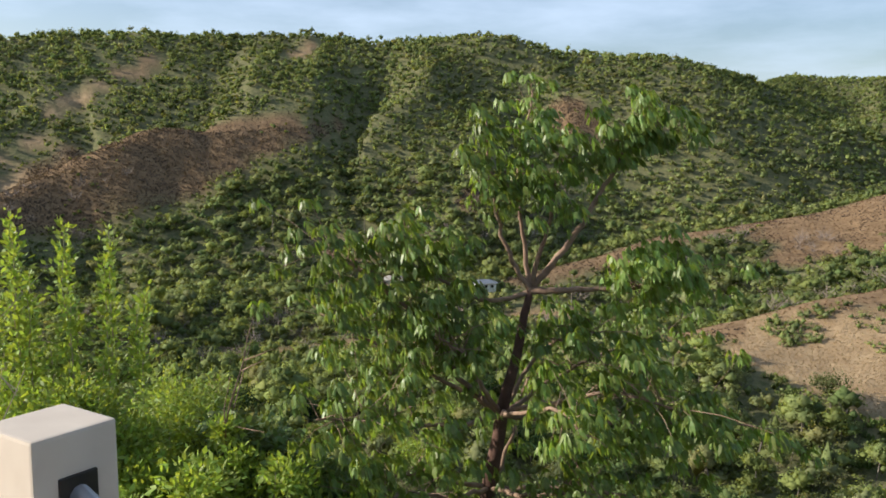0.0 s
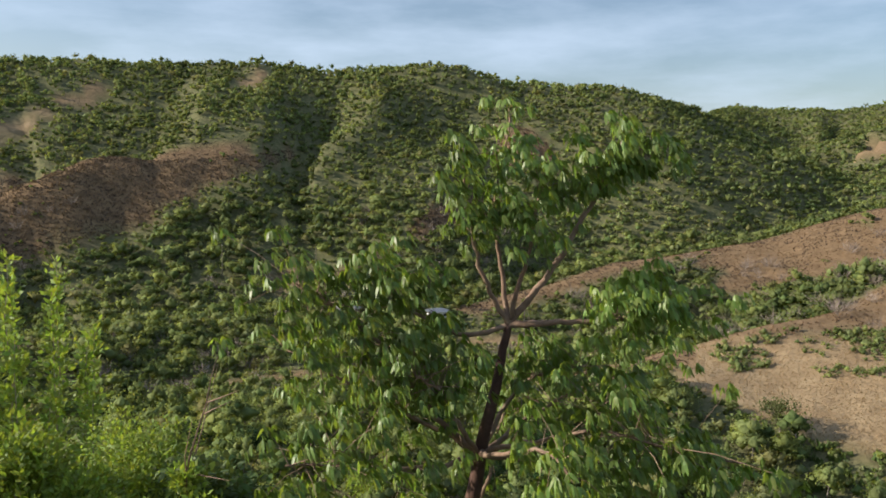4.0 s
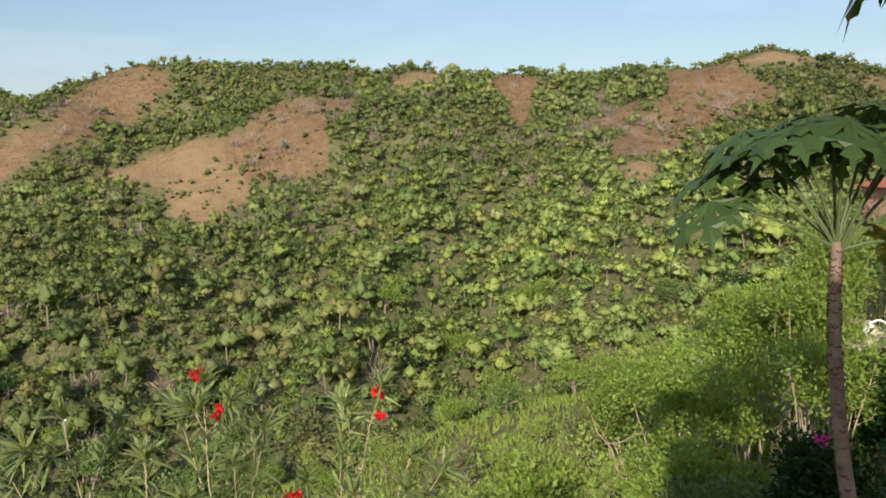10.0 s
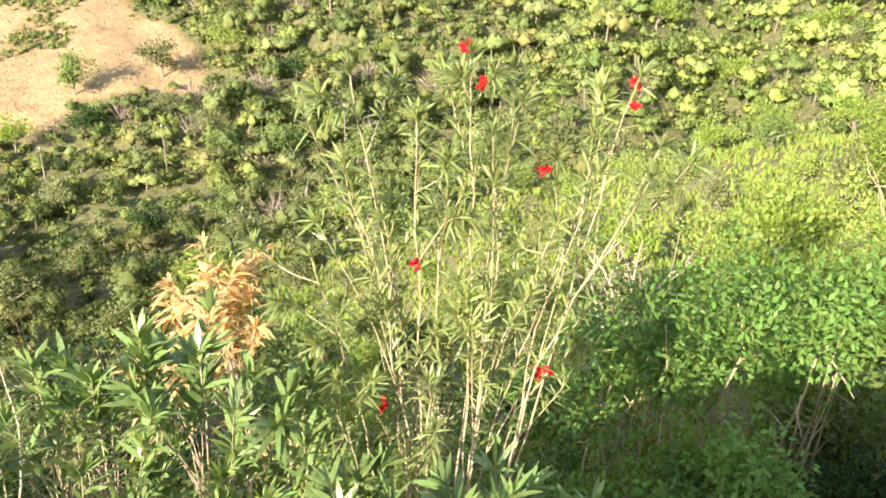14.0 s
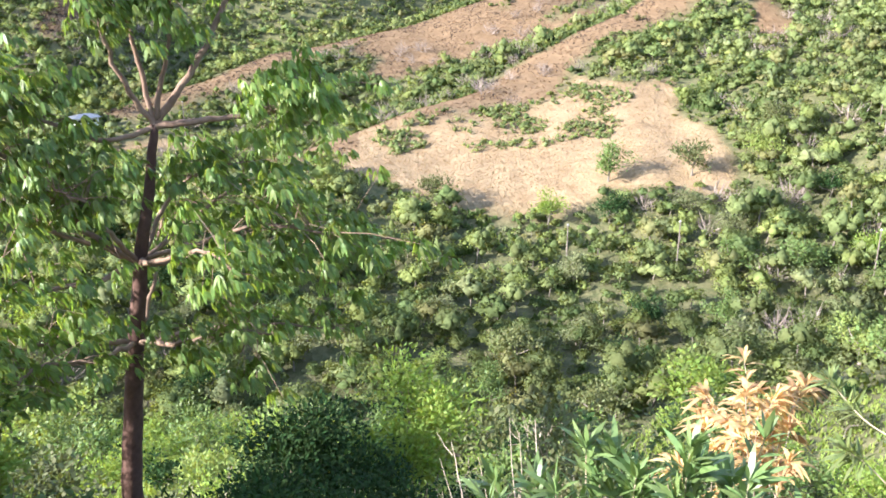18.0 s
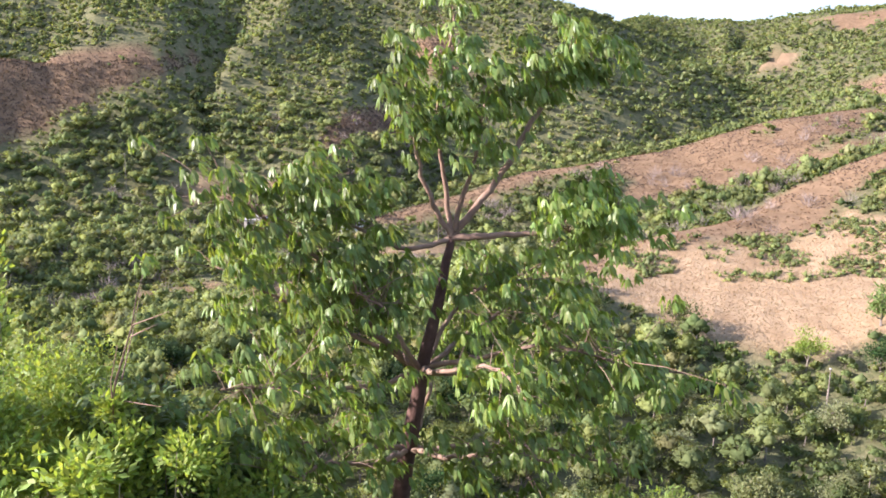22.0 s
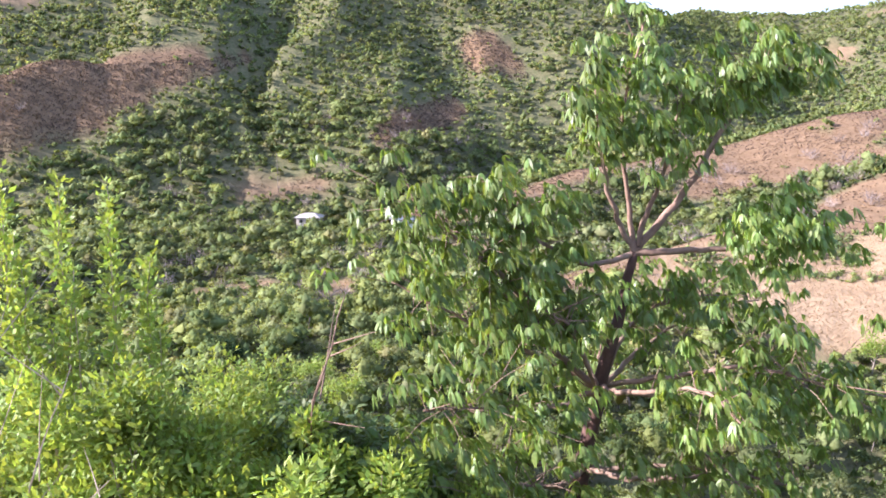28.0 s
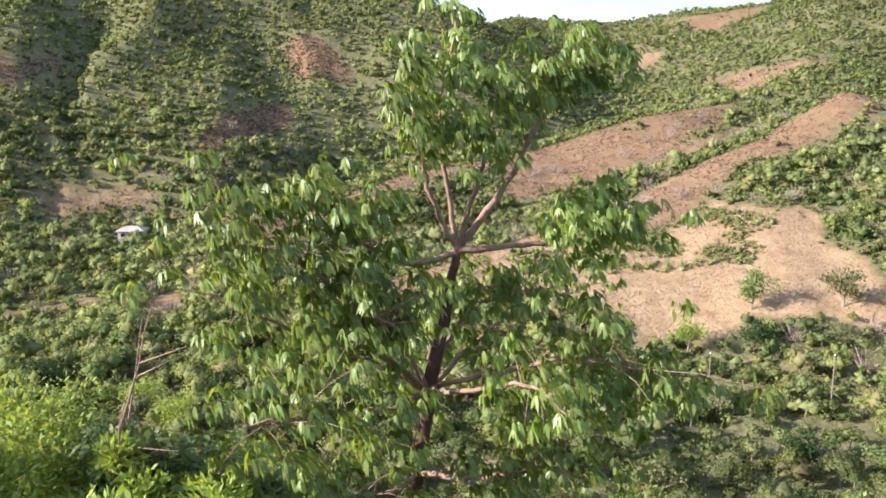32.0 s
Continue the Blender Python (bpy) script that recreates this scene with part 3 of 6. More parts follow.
woods("far_understory", 300, 640, 3.1, -40, 108, (2.2, 4.2), 8, 0.40, 5, "low green bushes between the distant trees", 1, 0.05)
woods("hill_scrub", 95, 230, 0.85, 8, 48, (0.7, 2.2), 18, 0.13, 6, "low green scrub across the straw-coloured hill", 1, 0.0, where=lambda x, y, g: (inside(x, y, SCRUB) + 3 * fbm(x, y, 9, 3, 309) > -1) & (fbm(x, y, 6, 3, 307) + 0.35 * (g.uniform(size=len(x)) - 0.5) > -0.14))
leafless("leafless_woods", 60, 300, 9.0, 8, "grey leafless trees among the hillside woods")


def low_growth(name, r0, r1, n, mat, tall, wide, seed, label, category, where):
    """Tufts of short upright blades on the open ground."""
    rg = np.random.default_rng(seed)
    r = np.sqrt(rg.uniform(r0 * r0, r1 * r1, n))
    a = np.radians(rg.uniform(-42, 110, n))
    x, y = r * np.sin(a), r * np.cos(a)
    bare, straw = bareness(x, y)
    keep = where(bare, straw, x, y, rg) & open_to_terrace(x, y)
    x, y = x[keep], y[keep]
    m = len(x)
    z = sheet_height(x, y)
    h = tall * rg.uniform(0.5, 1.4, m)
    base = np.stack([x, y, z], -1)
    vs, fs = [], []
    for q in range(3):
        t = rg.uniform(0, 6.28, m)
        side = np.stack([np.cos(t), np.sin(t), np.zeros(m)], -1) * (wide * rg.uniform(0.6, 1.3, m))[:, None]
        lean = np.stack([rg.normal(size=m) * 0.35, rg.normal(size=m) * 0.35, np.ones(m)], -1) * h[:, None]
        vs.append(np.stack([base - side, base + side, base + lean], 1).reshape(-1, 3))
        fs.append(np.arange(m * 3).reshape(-1, 3) + q * m * 3)
    return tagged(mesh_object(name, np.concatenate(vs), np.concatenate(fs), mat), label, category, kind="stuff")


dry_grass = material("dry_straw_grass", (0.40, 0.30, 0.175), (0.29, 0.21, 0.12), 0.8, 0.9, vary=0.25, translucent=0.2)
brown_grass = material("brown_dead_grass", (0.23, 0.152, 0.09), (0.17, 0.108, 0.064), 0.8, 0.9, vary=0.25, translucent=0.15)
bright_scrub = material("bright_green_scrub", (0.28, 0.35, 0.09), (0.19, 0.26, 0.062), 2.0, 0.7, vary=0.35, translucent=0.4)
green_scrub = material("low_green_scrub", (0.11, 0.16, 0.045), (0.08, 0.12, 0.035), 2.0, 0.7, vary=0.3, translucent=0.3)
low_growth("dry_grass", 95, 260, 420000, dry_grass, 0.12, 0.10, 11, "short straw-coloured dry grass on the bare slopes", "grass", lambda b, s, x, y, g: (b > 0.3) & (s > 0.35))
low_growth("brown_grass", 120, 380, 90000, brown_grass, 0.22, 0.3, 12, "short brown dead grass on the bare ridges", "grass", lambda b, s, x, y, g: (b > 0.3) & (s < 0.45) & (x > -60))
low_growth("low_scrub", 95, 260, 90000, green_scrub, 0.9, 0.45, 13, "low green scrub over the open slopes", "scrub", lambda b, s, x, y, g: (b < 0.3) & (fbm(x, y, 16, 3, 303) > 0.12) & (fbm(x, y, 4, 2, 305) > -0.1))
dead_scrub = material("leafless_dark_brush", (0.14, 0.102, 0.074), (0.10, 0.073, 0.055), 1.0, 0.9, vary=0.3)
spur_scrub_and_shade = material("leafless_mauve_scrub", (0.165, 0.125, 0.10), (0.115, 0.087, 0.07), 1.0, 0.9, vary=0.3, translucent=0.25)
# west of x = -60 the brush closes up, its dark colour imitating shade
low_growth("dead_brush", 120, 420, 200000, dead_scrub, 0.22, 0.26, 16, "leafless dark brown brush on the bare slopes, also darkening the nose for shade", "brush", lambda b, s, x, y, g: (b > 0.25) & (s < 0.4) & ((fbm(x, y, 10, 3, 311) > 0.05) | (x < -60)))
# leafless scrub; on NOSE its dark colour also stands for the shaded flank
low_growth("dead_brush", 225, 400, 260000, spur_scrub_and_shade, 0.55, 0.22, 17, "leafless dark brown scrub over the bare spurs, also darkening the nose for shade", "brush", lambda b, s, x, y, g: np.max([inside(x, y, q[1]) for q in (NOSE, MAUVE, BROWN_PATCH)], axis=0) > -2)
low_growth("undergrowth", 4, 62, 80000, bright_scrub, 0.42, 0.10, 14, "tangled green undergrowth on the near slope", "undergrowth", lambda b, s, x, y, g: (b < 0.5) & (g.uniform(size=len(x)) < np.clip(26 / np.hypot(x, y), 0.3, 1)))


# ---- plant tools ----
leaf_tree = material("tree_leaf", (0.235, 0.325, 0.078), (0.15, 0.235, 0.056), 30, 0.42, translucent=0.45, vary=0.4, spec=0.5)
leaf_lime = material("lime_leaf", (0.28, 0.37, 0.08), (0.20, 0.29, 0.06), 20, 0.5, translucent=0.4, vary=0.35)
leaf_fine = material("fine_bright_leaf", (0.29, 0.38, 0.082), (0.20, 0.29, 0.06), 20, 0.55, translucent=0.45, vary=0.35)
leaf_mid = material("shrub_leaf", (0.15, 0.21, 0.06), (0.10, 0.155, 0.045), 20, 0.5, translucent=0.3, vary=0.4)
# deep green, darkened further: shade is put into this leaf colour
leaf_deep_and_shade = material("deep_green_leaf_and_shade", (0.036, 0.072, 0.021), (0.024, 0.05, 0.015), 20, 0.7, translucent=0.2, vary=0.4, spec=0.1)
leaf_olive = material("olive_leaf", (0.15, 0.17, 0.06), (0.11, 0.125, 0.05), 20, 0.6, translucent=0.25, vary=0.35)
leaf_pale = material("pale_grey_leaf", (0.20, 0.22, 0.10), (0.14, 0.16, 0.07), 20, 0.6, translucent=0.25, vary=0.3)
leaf_oleander = material("oleander_leaf", (0.25, 0.30, 0.11), (0.17, 0.22, 0.08), 25, 0.42, translucent=0.35, vary=0.35, spec=0.5)
leaf_whorl = material("broad_whorl_leaf", (0.17, 0.25, 0.085), (0.12, 0.19, 0.06), 25, 0.4, translucent=0.25, vary=0.3, spec=0.5)
leaf_dead = material("dead_straw_leaf", (0.62, 0.46, 0.23), (0.48, 0.32, 0.14), 25, 0.8, translucent=0.3, vary=0.35)
leaf_papaya = material("papaya_leaf", (0.06, 0.11, 0.03), (0.045, 0.085, 0.025), 14, 0.45, translucent=0.28, vary=0.3)
leaf_papaya_old = material("yellowing_papaya_leaf", (0.24, 0.21, 0.04), (0.12, 0.15, 0.03), 10, 0.5, translucent=0.35, vary=0.2)
petal_red = material("red_petal", (0.62, 0.02, 0.03), (0.45, 0.01, 0.02), 40, 0.5, translucent=0.3, vary=0.2)
petal_magenta = material("magenta_bract", (0.62, 0.03, 0.33), (0.45, 0.02, 0.25), 40, 0.6, translucent=0.35, vary=0.2)
bark_dark = material("dark_brown_bark", (0.13, 0.075, 0.055), (0.075, 0.04, 0.03), 14, 0.9, bump=0.7)
bark_limb = material("tan_limb_bark", (0.30, 0.21, 0.145), (0.19, 0.12, 0.08), 12, 0.85, bump=0.5)
bark_stem = material("pale_stem_bark", (0.42, 0.36, 0.25), (0.30, 0.24, 0.15), 18, 0.8, bump=0.3)
bark_dry = material("bleached_dead_wood", (0.46, 0.38, 0.29), (0.32, 0.25, 0.18), 10, 0.9, bump=0.4)
bark_papaya = material("ringed_papaya_bark", (0.27, 0.20, 0.15), (0.16, 0.11, 0.085), 16, 0.85, bump=0.8)
stalk_green = material("pale_green_stalk", (0.15, 0.20, 0.075), (0.11, 0.15, 0.05), 12, 0.5)

stalk_papaya = material("dull_green_stalk", (0.10, 0.13, 0.05), (0.07, 0.09, 0.035), 12, 0.55)
leaf_fern = material("fern_green_leaf", (0.15, 0.27, 0.06), (0.10, 0.19, 0.045), 20, 0.55, translucent=0.35, vary=0.4)


def unit(v):
    return v / (np.linalg.norm(v, axis=-1, keepdims=True) + 1e-9)


def tube(points, r0, r1, sides=6, taper=1.0):
    """A tapered, slightly crooked tube along a line of points: vertices and quads."""
    p = np.asarray(points, float)
    n = len(p)
    t = unit(np.gradient(p, axis=0))
    ref = np.where(np.abs(t[:, 2:3]) > 0.9, np.array([[1.0, 0, 0]]), np.array([[0, 0, 1.0]]))
    a = unit(np.cross(t, ref))
    b = np.cross(t, a)
    s = np.linspace(0, 1, n) ** taper
    r = (r0 + (r1 - r0) * s)[:, None, None]
    ang = np.linspace(0, 2 * math.pi, sides, endpoint=False)
    v = p[:, None] + r * (np.cos(ang)[None, :, None] * a[:, None] + np.sin(ang)[None, :, None] * b[:, None])
    k = np.arange(n * sides).reshape(n, sides)
    q = np.roll(k, -1, axis=1)
    f = np.stack([k[:-1], q[:-1], q[1:], k[1:]], -1).reshape(-1, 4)
    caps = [[k[e, 0], k[e, sides // 3], k[e, sides // 2], k[e, (2 * sides) // 3]] for e in (0, n - 1)]
    return v.reshape(-1, 3), np.concatenate([f, np.array(caps)])


def curve_through(points, steps=5, jitter=0.0, rg=None):
    """A smooth line through a few points."""
    p = [np.array(q, float) for q in points]
    p = [2 * p[0] - p[1]] + p + [2 * p[-1] - p[-2]]
    out_line = []
    for k in range(1, len(p) - 2):
        for s in np.linspace(0, 1, steps, endpoint=False):
            out_line.append(0.5 * (2 * p[k] + (p[k + 1] - p[k - 1]) * s + (2 * p[k - 1] - 5 * p[k] + 4 * p[k + 1] - p[k + 2]) * s * s + (3 * p[k] - p[k - 1] - 3 * p[k + 1] + p[k + 2]) * s ** 3))
    out_line.append(p[-2])
    line = np.array(out_line)
    if jitter and rg is not None:
        line[1:-1] += rg.normal(size=line[1:-1].shape) * jitter
    return line


def merged(pieces):
    vs, fs, base = [], [], 0
    for v, f in pieces:
        vs.append(v)
        fs.append(np.asarray(f) + base)
        base += len(v)
    return np.concatenate(vs), np.concatenate(fs)


def blades(P, D, N, L, W, bend=0.25, fold=0.25):
    """Leaves: pointed blades of four triangles, folded at the midrib and bent downwards."""
    D = unit(D)
    S = unit(np.cross(D, N))
    N = np.cross(S, D)
    L, W = L[:, None], W[:, None]

    def point(s, w, side):
        q = P + D * L * s + S * W * w * side + N * W * fold * abs(side) * w
        q[:, 2] -= (bend * L * s * s)[:, 0]
        return q

    v = np.stack([point(0, 0, 0), point(0.32, 0.5, -1), point(0.32, 0.5, 1), point(0.68, 0.4, -1), point(0.68, 0.4, 1), point(1, 0, 0)], 1)
    f = np.array([[0, 2, 1], [1, 2, 4], [1, 4, 3], [3, 4, 5]])
    F = (np.arange(len(P)) * 6)[:, None, None] + f[None]
    return v.reshape(-1, 3), F.reshape(-1, 3)


def flakes(P, D, N, L, W):
    """Small leaves: diamonds of two triangles."""
    D = unit(D)
    S = unit(np.cross(D, N))
    L, W = L[:, None], W[:, None]
    v = np.stack([P, P + D * L * 0.45 + S * W * 0.5, P + D * L, P + D * L * 0.45 - S * W * 0.5], 1)
    F = (np.arange(len(P)) * 4)[:, None, None] + np.array([[0, 1, 2], [0, 2, 3]])[None]
    return v.reshape(-1, 3), F.reshape(-1, 3)


def part(name, vf, mat, parent, label="", smooth=False):
    """One mesh under a thing; its vertices are given in the world and kept relative to the thing's base."""
    v, f = vf
    ob = mesh_object(name, np.asarray(v) - np.array(parent_base[parent.name]), f, mat, smooth, parent)
    if label:
        ob["label"] = label
    parent_base[ob.name] = parent_base[parent.name]
    return ob


parent_base = {}


def thing(name, base, label, category, group=""):
    e = new(name)
    e.location = base
    parent_base[e.name] = tuple(base)
    return tagged(e, label, category, group)


def ground_at(x, y):
    return float(height(np.array([x]), np.array([y]))[0])


def lumpy(n, rg, lobes=13, low=-0.35):
    """Points and outward directions on a lumpy crown within a unit ball."""
    c = unit(rg.normal(size=(lobes, 3))) * rg.uniform(0.2, 0.82, (lobes, 1)) * np.array([1, 1, 0.85])
    r = rg.uniform(0.2, 0.42, lobes)
    k = rg.integers(0, lobes, n)
    d = rg.normal(size=(n, 3))
    d[:, 2] = np.where(d[:, 2] < low, -d[:, 2], d[:, 2])
    d = unit(d)
    return c[k] + d * (r[k] * rg.uniform(0.1, 1.75, n) ** 0.75)[:, None], d, c


def shrub(name, top, radii, leaves, size, mat, bark, label, category="shrub", group="", seed=1, knots=13, narrow=0.45, droop=0.2, stems=9, upright=0.0, base=None, big=False):
    """A bush: stems from the ground and a lumpy crown of leaves whose highest point is at top."""
    rg = np.random.default_rng(seed)
    x, y, zt = top
    zg = ground_at(x, y) if base is None else base
    e = thing(name, (x, y, zg), label, category, group)
    c = np.array([x, y, zt - radii[2]])
    p, d, lobes = lumpy(leaves, rg, knots)
    p = p * np.array(radii) + c
    D = unit(d + rg.normal(size=d.shape) * 0.7 + np.array([0, 0, upright - droop]))
    N = unit(d * 0.6 + np.array([0, 0, 0.8]) + rg.normal(size=d.shape) * 0.5)
    L = size * rg.uniform(0.6, 1.35, leaves)
    make = blades if big else flakes
    crown = part("crown", make(p, D, N, L, L * narrow), mat, e)
    soften(crown, np.repeat(unit(0.6 * d + 0.5 * (p - c) / np.array(radii) + np.array([0, 0, 0.2]) + rg.normal(size=d.shape) * 0.5), 6 if big else 4, axis=0))
    for k in range(stems):
        pieces = []
        tip = c + (lobes[k % len(lobes)] * 1.15 + rg.normal(size=3) * 0.12) * np.array(radii)
        foot = np.array([x, y, zg - 0.1]) + np.array([*(rg.normal(size=2) * 0.12 * radii[0]), 0])
        mid = (foot * 0.45 + tip * 0.55) + rg.normal(size=3) * 0.08 * radii[0]
        r = 0.012 + 0.012 * radii[0]
        pieces.append(tube(curve_through([foot, mid, tip], 4, 0.02 * radii[0], rg), r, r * 0.3, 5))
        for _ in range(3):
            q = mid + (tip - mid) * rg.uniform(0.1, 0.9)
            end = q + unit(rg.normal(size=3) + np.array([0, 0, 0.4])) * radii[0] * 0.4
            pieces.append(tube(np.array([q, (q + end) / 2 + rg.normal(size=3) * 0.03, end]), r * 0.4, r * 0.15, 4))
        part("stem", merged(pieces), bark, e)
    return e


# ---- the large drooping-leaved tree below the terrace ----
def big_tree():
    rg = np.random.default_rng(21)
    e = thing("tree", (-0.4, 10.5, ground_at(-0.4, 10.5)), "tall broadleaf tree with drooping glossy green leaves and a dark trunk", "tree")
    zb = ground_at(-0.4, 10.5) - 0.3
    trunk = [(-0.42, 10.5, zb), (-0.30, 10.55, -7.0), (-0.15, 10.6, -5.5), (0.02, 10.6, -4.4), (0.17, 10.6, -3.45), (0.36, 10.6, -2.6), (0.51, 10.6, -1.8)]
    part("trunk", tube(curve_through(trunk, 5, 0.008, rg), 0.16, 0.045, 10), bark_dark, e, smooth=True)
    fork, node, low = (0.51, 10.6, -1.82), (0.18, 10.6, -3.42), (0.02, 10.6, -4.4)
    limbs = [
        ([fork, (0.20, 10.5, -1.2), (0.03, 10.45, -0.5), (-0.05, 10.4, 0.3)], 30, 0.25),
        ([fork, (0.42, 10.7, -1.1), (0.34, 10.75, -0.35), (0.52, 10.7, 0.68)], 38, 0.25),
        ([fork, (0.66, 10.5, -1.2), (0.76, 10.4, -0.78), (0.85, 10.3, -0.05)], 30, 0.27),
        ([fork, (1.02, 10.6, -1.15), (1.42, 10.65, -0.50), (1.75, 10.7, 0.1), (2.15, 10.75, 0.3)], 76, 0.36),
        ([fork, (1.10, 10.45, -1.76), (1.8, 10.35, -1.7), (2.55, 10.3, -1.42)], 78, 0.36),
        ([fork, (-0.01, 10.5, -1.92), (-0.7, 10.3, -1.55), (-1.1, 10.25, -0.95)], 54, 0.36),
        ([node, (-0.37, 10.5, -2.92), (-1.0, 10.3, -2.0), (-2.0, 10.2, -1.25)], 120, 0.5),
        ([node, (-0.5, 10.7, -3.05), (-1.2, 10.85, -2.75), (-2.25, 11.0, -2.2)], 60, 0.55),
        ([node, (1.1, 10.3, -3.42), (2.2, 10.2, -3.35), (3.2, 10.1, -3.35)], 60, 0.48),
        ([node, (0.8, 11.2, -3.15), (1.7, 11.7, -2.8), (2.6, 12.0, -2.75)], 54, 0.55),
        ([node, (0.25, 9.8, -3.15), (0.75, 9.0, -2.85), (1.0, 8.5, -3.0)], 26, 0.4),
        ([node, (-0.5, 9.9, -3.35), (-1.3, 9.3, -3.1), (-1.9, 9.0, -3.0)], 54, 0.5),
        ([low, (-0.5, 10.3, -4.2), (-1.1, 10.2, -4.1), (-2.0, 10.0, -4.15)], 30, 0.4),
        ([low, (0.8, 10.4, -4.3), (1.5, 10.3, -4.32), (2.5, 10.2, -4.5)], 30, 0.42),
        ([low, (0.3, 11.2, -4.0), (0.5, 12.0, -3.5), (0.8, 12.6, -3.2)], 40, 0.5),
        ([node, (0.9, 9.9, -3.0), (1.5, 9.4, -2.75), (2.1, 9.1, -2.9)], 50, 0.5),
        ([node, (0.5, 10.9, -2.9), (0.9, 10.9, -2.5), (1.5, 10.8, -2.35)], 44, 0.42),
        ([node, (-0.1, 10.2, -2.9), (-0.3, 10.1, -2.5), (-0.6, 10.0, -2.3)], 40, 0.42),
        ([low, (0.5, 9.9, -4.2), (1.0, 9.4, -3.95), (1.4, 9.0, -3.9)], 40, 0.5),
        ([low, (-0.4, 9.8, -4.2), (-0.9, 9.4, -4.0), (-1.2, 9.1, -4.0)], 34, 0.5),
    ]
    for line, tufts, spread in limbs:
        tufts = int(tufts * (0.78 if line[0] is fork else 0.74))
        c = curve_through(line, 6, 0.012, rg)
        r = 0.047 if tufts > 45 else 0.036
        limb = part("limb", tube(c, r, 0.010, 7), bark_limb, e, smooth=True)
        # twigs over the outer part, each with a whorl of hanging compound leaves
        s = rg.uniform(0.52 if line[0] is fork else 0.40, 1.0, tufts) ** 0.9 * (len(c) - 1)
        k = np.minimum(s.astype(int), len(c) - 2)
        root = c[k] + (c[k + 1] - c[k]) * (s - k)[:, None]
        off = rg.normal(size=(tufts, 3)) * spread * np.array([0.75, 0.75, 0.55]) + np.array([0, 0, 0.08])
        tip = root + off
        twigs = part("twig_spray", merged([tube(np.array([a, a * 0.45 + b * 0.55 + (0, 0, 0.05), b]), 0.006, 0.002, 4) for a, b in zip(root, tip)]), bark_limb, limb)
        twigs["kind"] = "stuff"
        m, fan = 10, 6
        out_way = rg.normal(size=(tufts, m, 3))
        out_way[..., 2] = rg.uniform(-0.3, 0.7, size=(tufts, m))
        out_way = unit(out_way)
        hub = tip[:, None] + out_way * rg.uniform(0.06, 0.17, size=(tufts, m, 1))
        hub = hub.reshape(-1, 1, 3).repeat(fan, 1)
        ow = out_way.reshape(-1, 1, 3).repeat(fan, 1)
        side = unit(np.cross(ow, np.array([0, 0, 1.0])))
        a = np.linspace(-1.2, 1.2, fan)[None, :, None] + rg.normal(size=(tufts * m, fan, 1)) * 0.15
        hang = rg.uniform(0.9, 2.4, size=(tufts * m, 1, 1))
        # the wind pushes the leaves towards +x
        D = unit(ow * np.cos(a) + side * np.sin(a) + np.array([0.45, 0, -1.0]) * hang)
        P, D = hub.reshape(-1, 3), D.reshape(-1, 3)
        N = unit(ow.reshape(-1, 3) + np.array([0, 0, 0.5]) + rg.normal(size=P.shape) * 0.25)
        L = rg.uniform(0.075, 0.15, len(P))
        part("leaves", blades(P, D, N, L, L * 0.27, 0.2), leaf_tree, limb)


big_tree()


# ---- shrubs on the slope under the terrace ----
def plume_shrub(name, foot, tops, per, size, mat, label, seed, fan=0.26):
    """Upright stems clothed with small leaves, like plumes."""
    rg = np.random.default_rng(seed)
    x, y = foot
    zg = ground_at(x, y)
    e = thing(name, (x, y, zg), label, "shrub")
    P, D = [], []
    for t in tops:
        t = np.array(t, float)
        f0 = np.array([x, y, zg - 0.1]) + rg.normal(size=3) * (0.3, 0.3, 0)
        mid = f0 * 0.4 + t * 0.6 + np.array([*(t[:2] - f0[:2]) * 0.25, 0])
        c = curve_through([f0, mid, t], 8, 0.02, rg)
        part("stem", tube(c, 0.03, 0.006, 5), bark_stem, e)
        s = rg.uniform(0.32, 1.0, per) * (len(c) - 1)
        k = np.minimum(s.astype(int), len(c) - 2)
        root = c[k] + (c[k + 1] - c[k]) * (s - k)[:, None]
        w = unit(rg.normal(size=(per, 3)) + np.array([0, 0, 0.5]))
        reach = rg.uniform(0.02, 1.0, (per, 1)) ** 1.6 * fan * 2.6 * np.clip(1.3 - (s / (len(c) - 1))[:, None], 0.2, 1)
        P.append(root + w * reach)
        D.append(unit(w + np.array([0, 0, 0.35]) + rg.normal(size=w.shape) * 0.4))
    P, D = np.concatenate(P), np.concatenate(D)
    N = unit(np.array([0, 0, 1.0]) + rg.normal(size=P.shape) * 0.7)
    L = size * rg.uniform(0.6, 1.3, len(P))
    part("leaves", flakes(P, D, N, L, L * 0.5), mat, e)
    return e


rp = np.random.default_rng(5)
tops = [(-7.2 + dx, 12.8 + rp.normal() * 0.5, -1.05 + dz) for dx, dz in ((0, 0), (0.15, -0.3), (0.65, -0.15), (0.5, -0.6), (1.05, -0.35), (1.2, -0.7), (-0.45, -0.8), (-0.7, -1.3), (-0.2, -1.0), (1.5, -1.35), (1.65, -1.6), (0.3, -1.2), (0.9, -1.3), (-1.0, -1.6), (-1.3, -1.9), (-1.6, -2.2), (0.0, -1.9), (0.6, -2.0), (1.9, -2.2), (-0.6, -2.3), (1.3, -2.3), (-2.1, -2.6), (-2.6, -2.3), (0.2, -2.6))]
plume_shrub("plumed_shrub", (-6.9, 12.7), tops, 560, 0.12, leaf_lime, "tall sunlit lime-green shrub with upright leafy plumes", 31, 0.24)
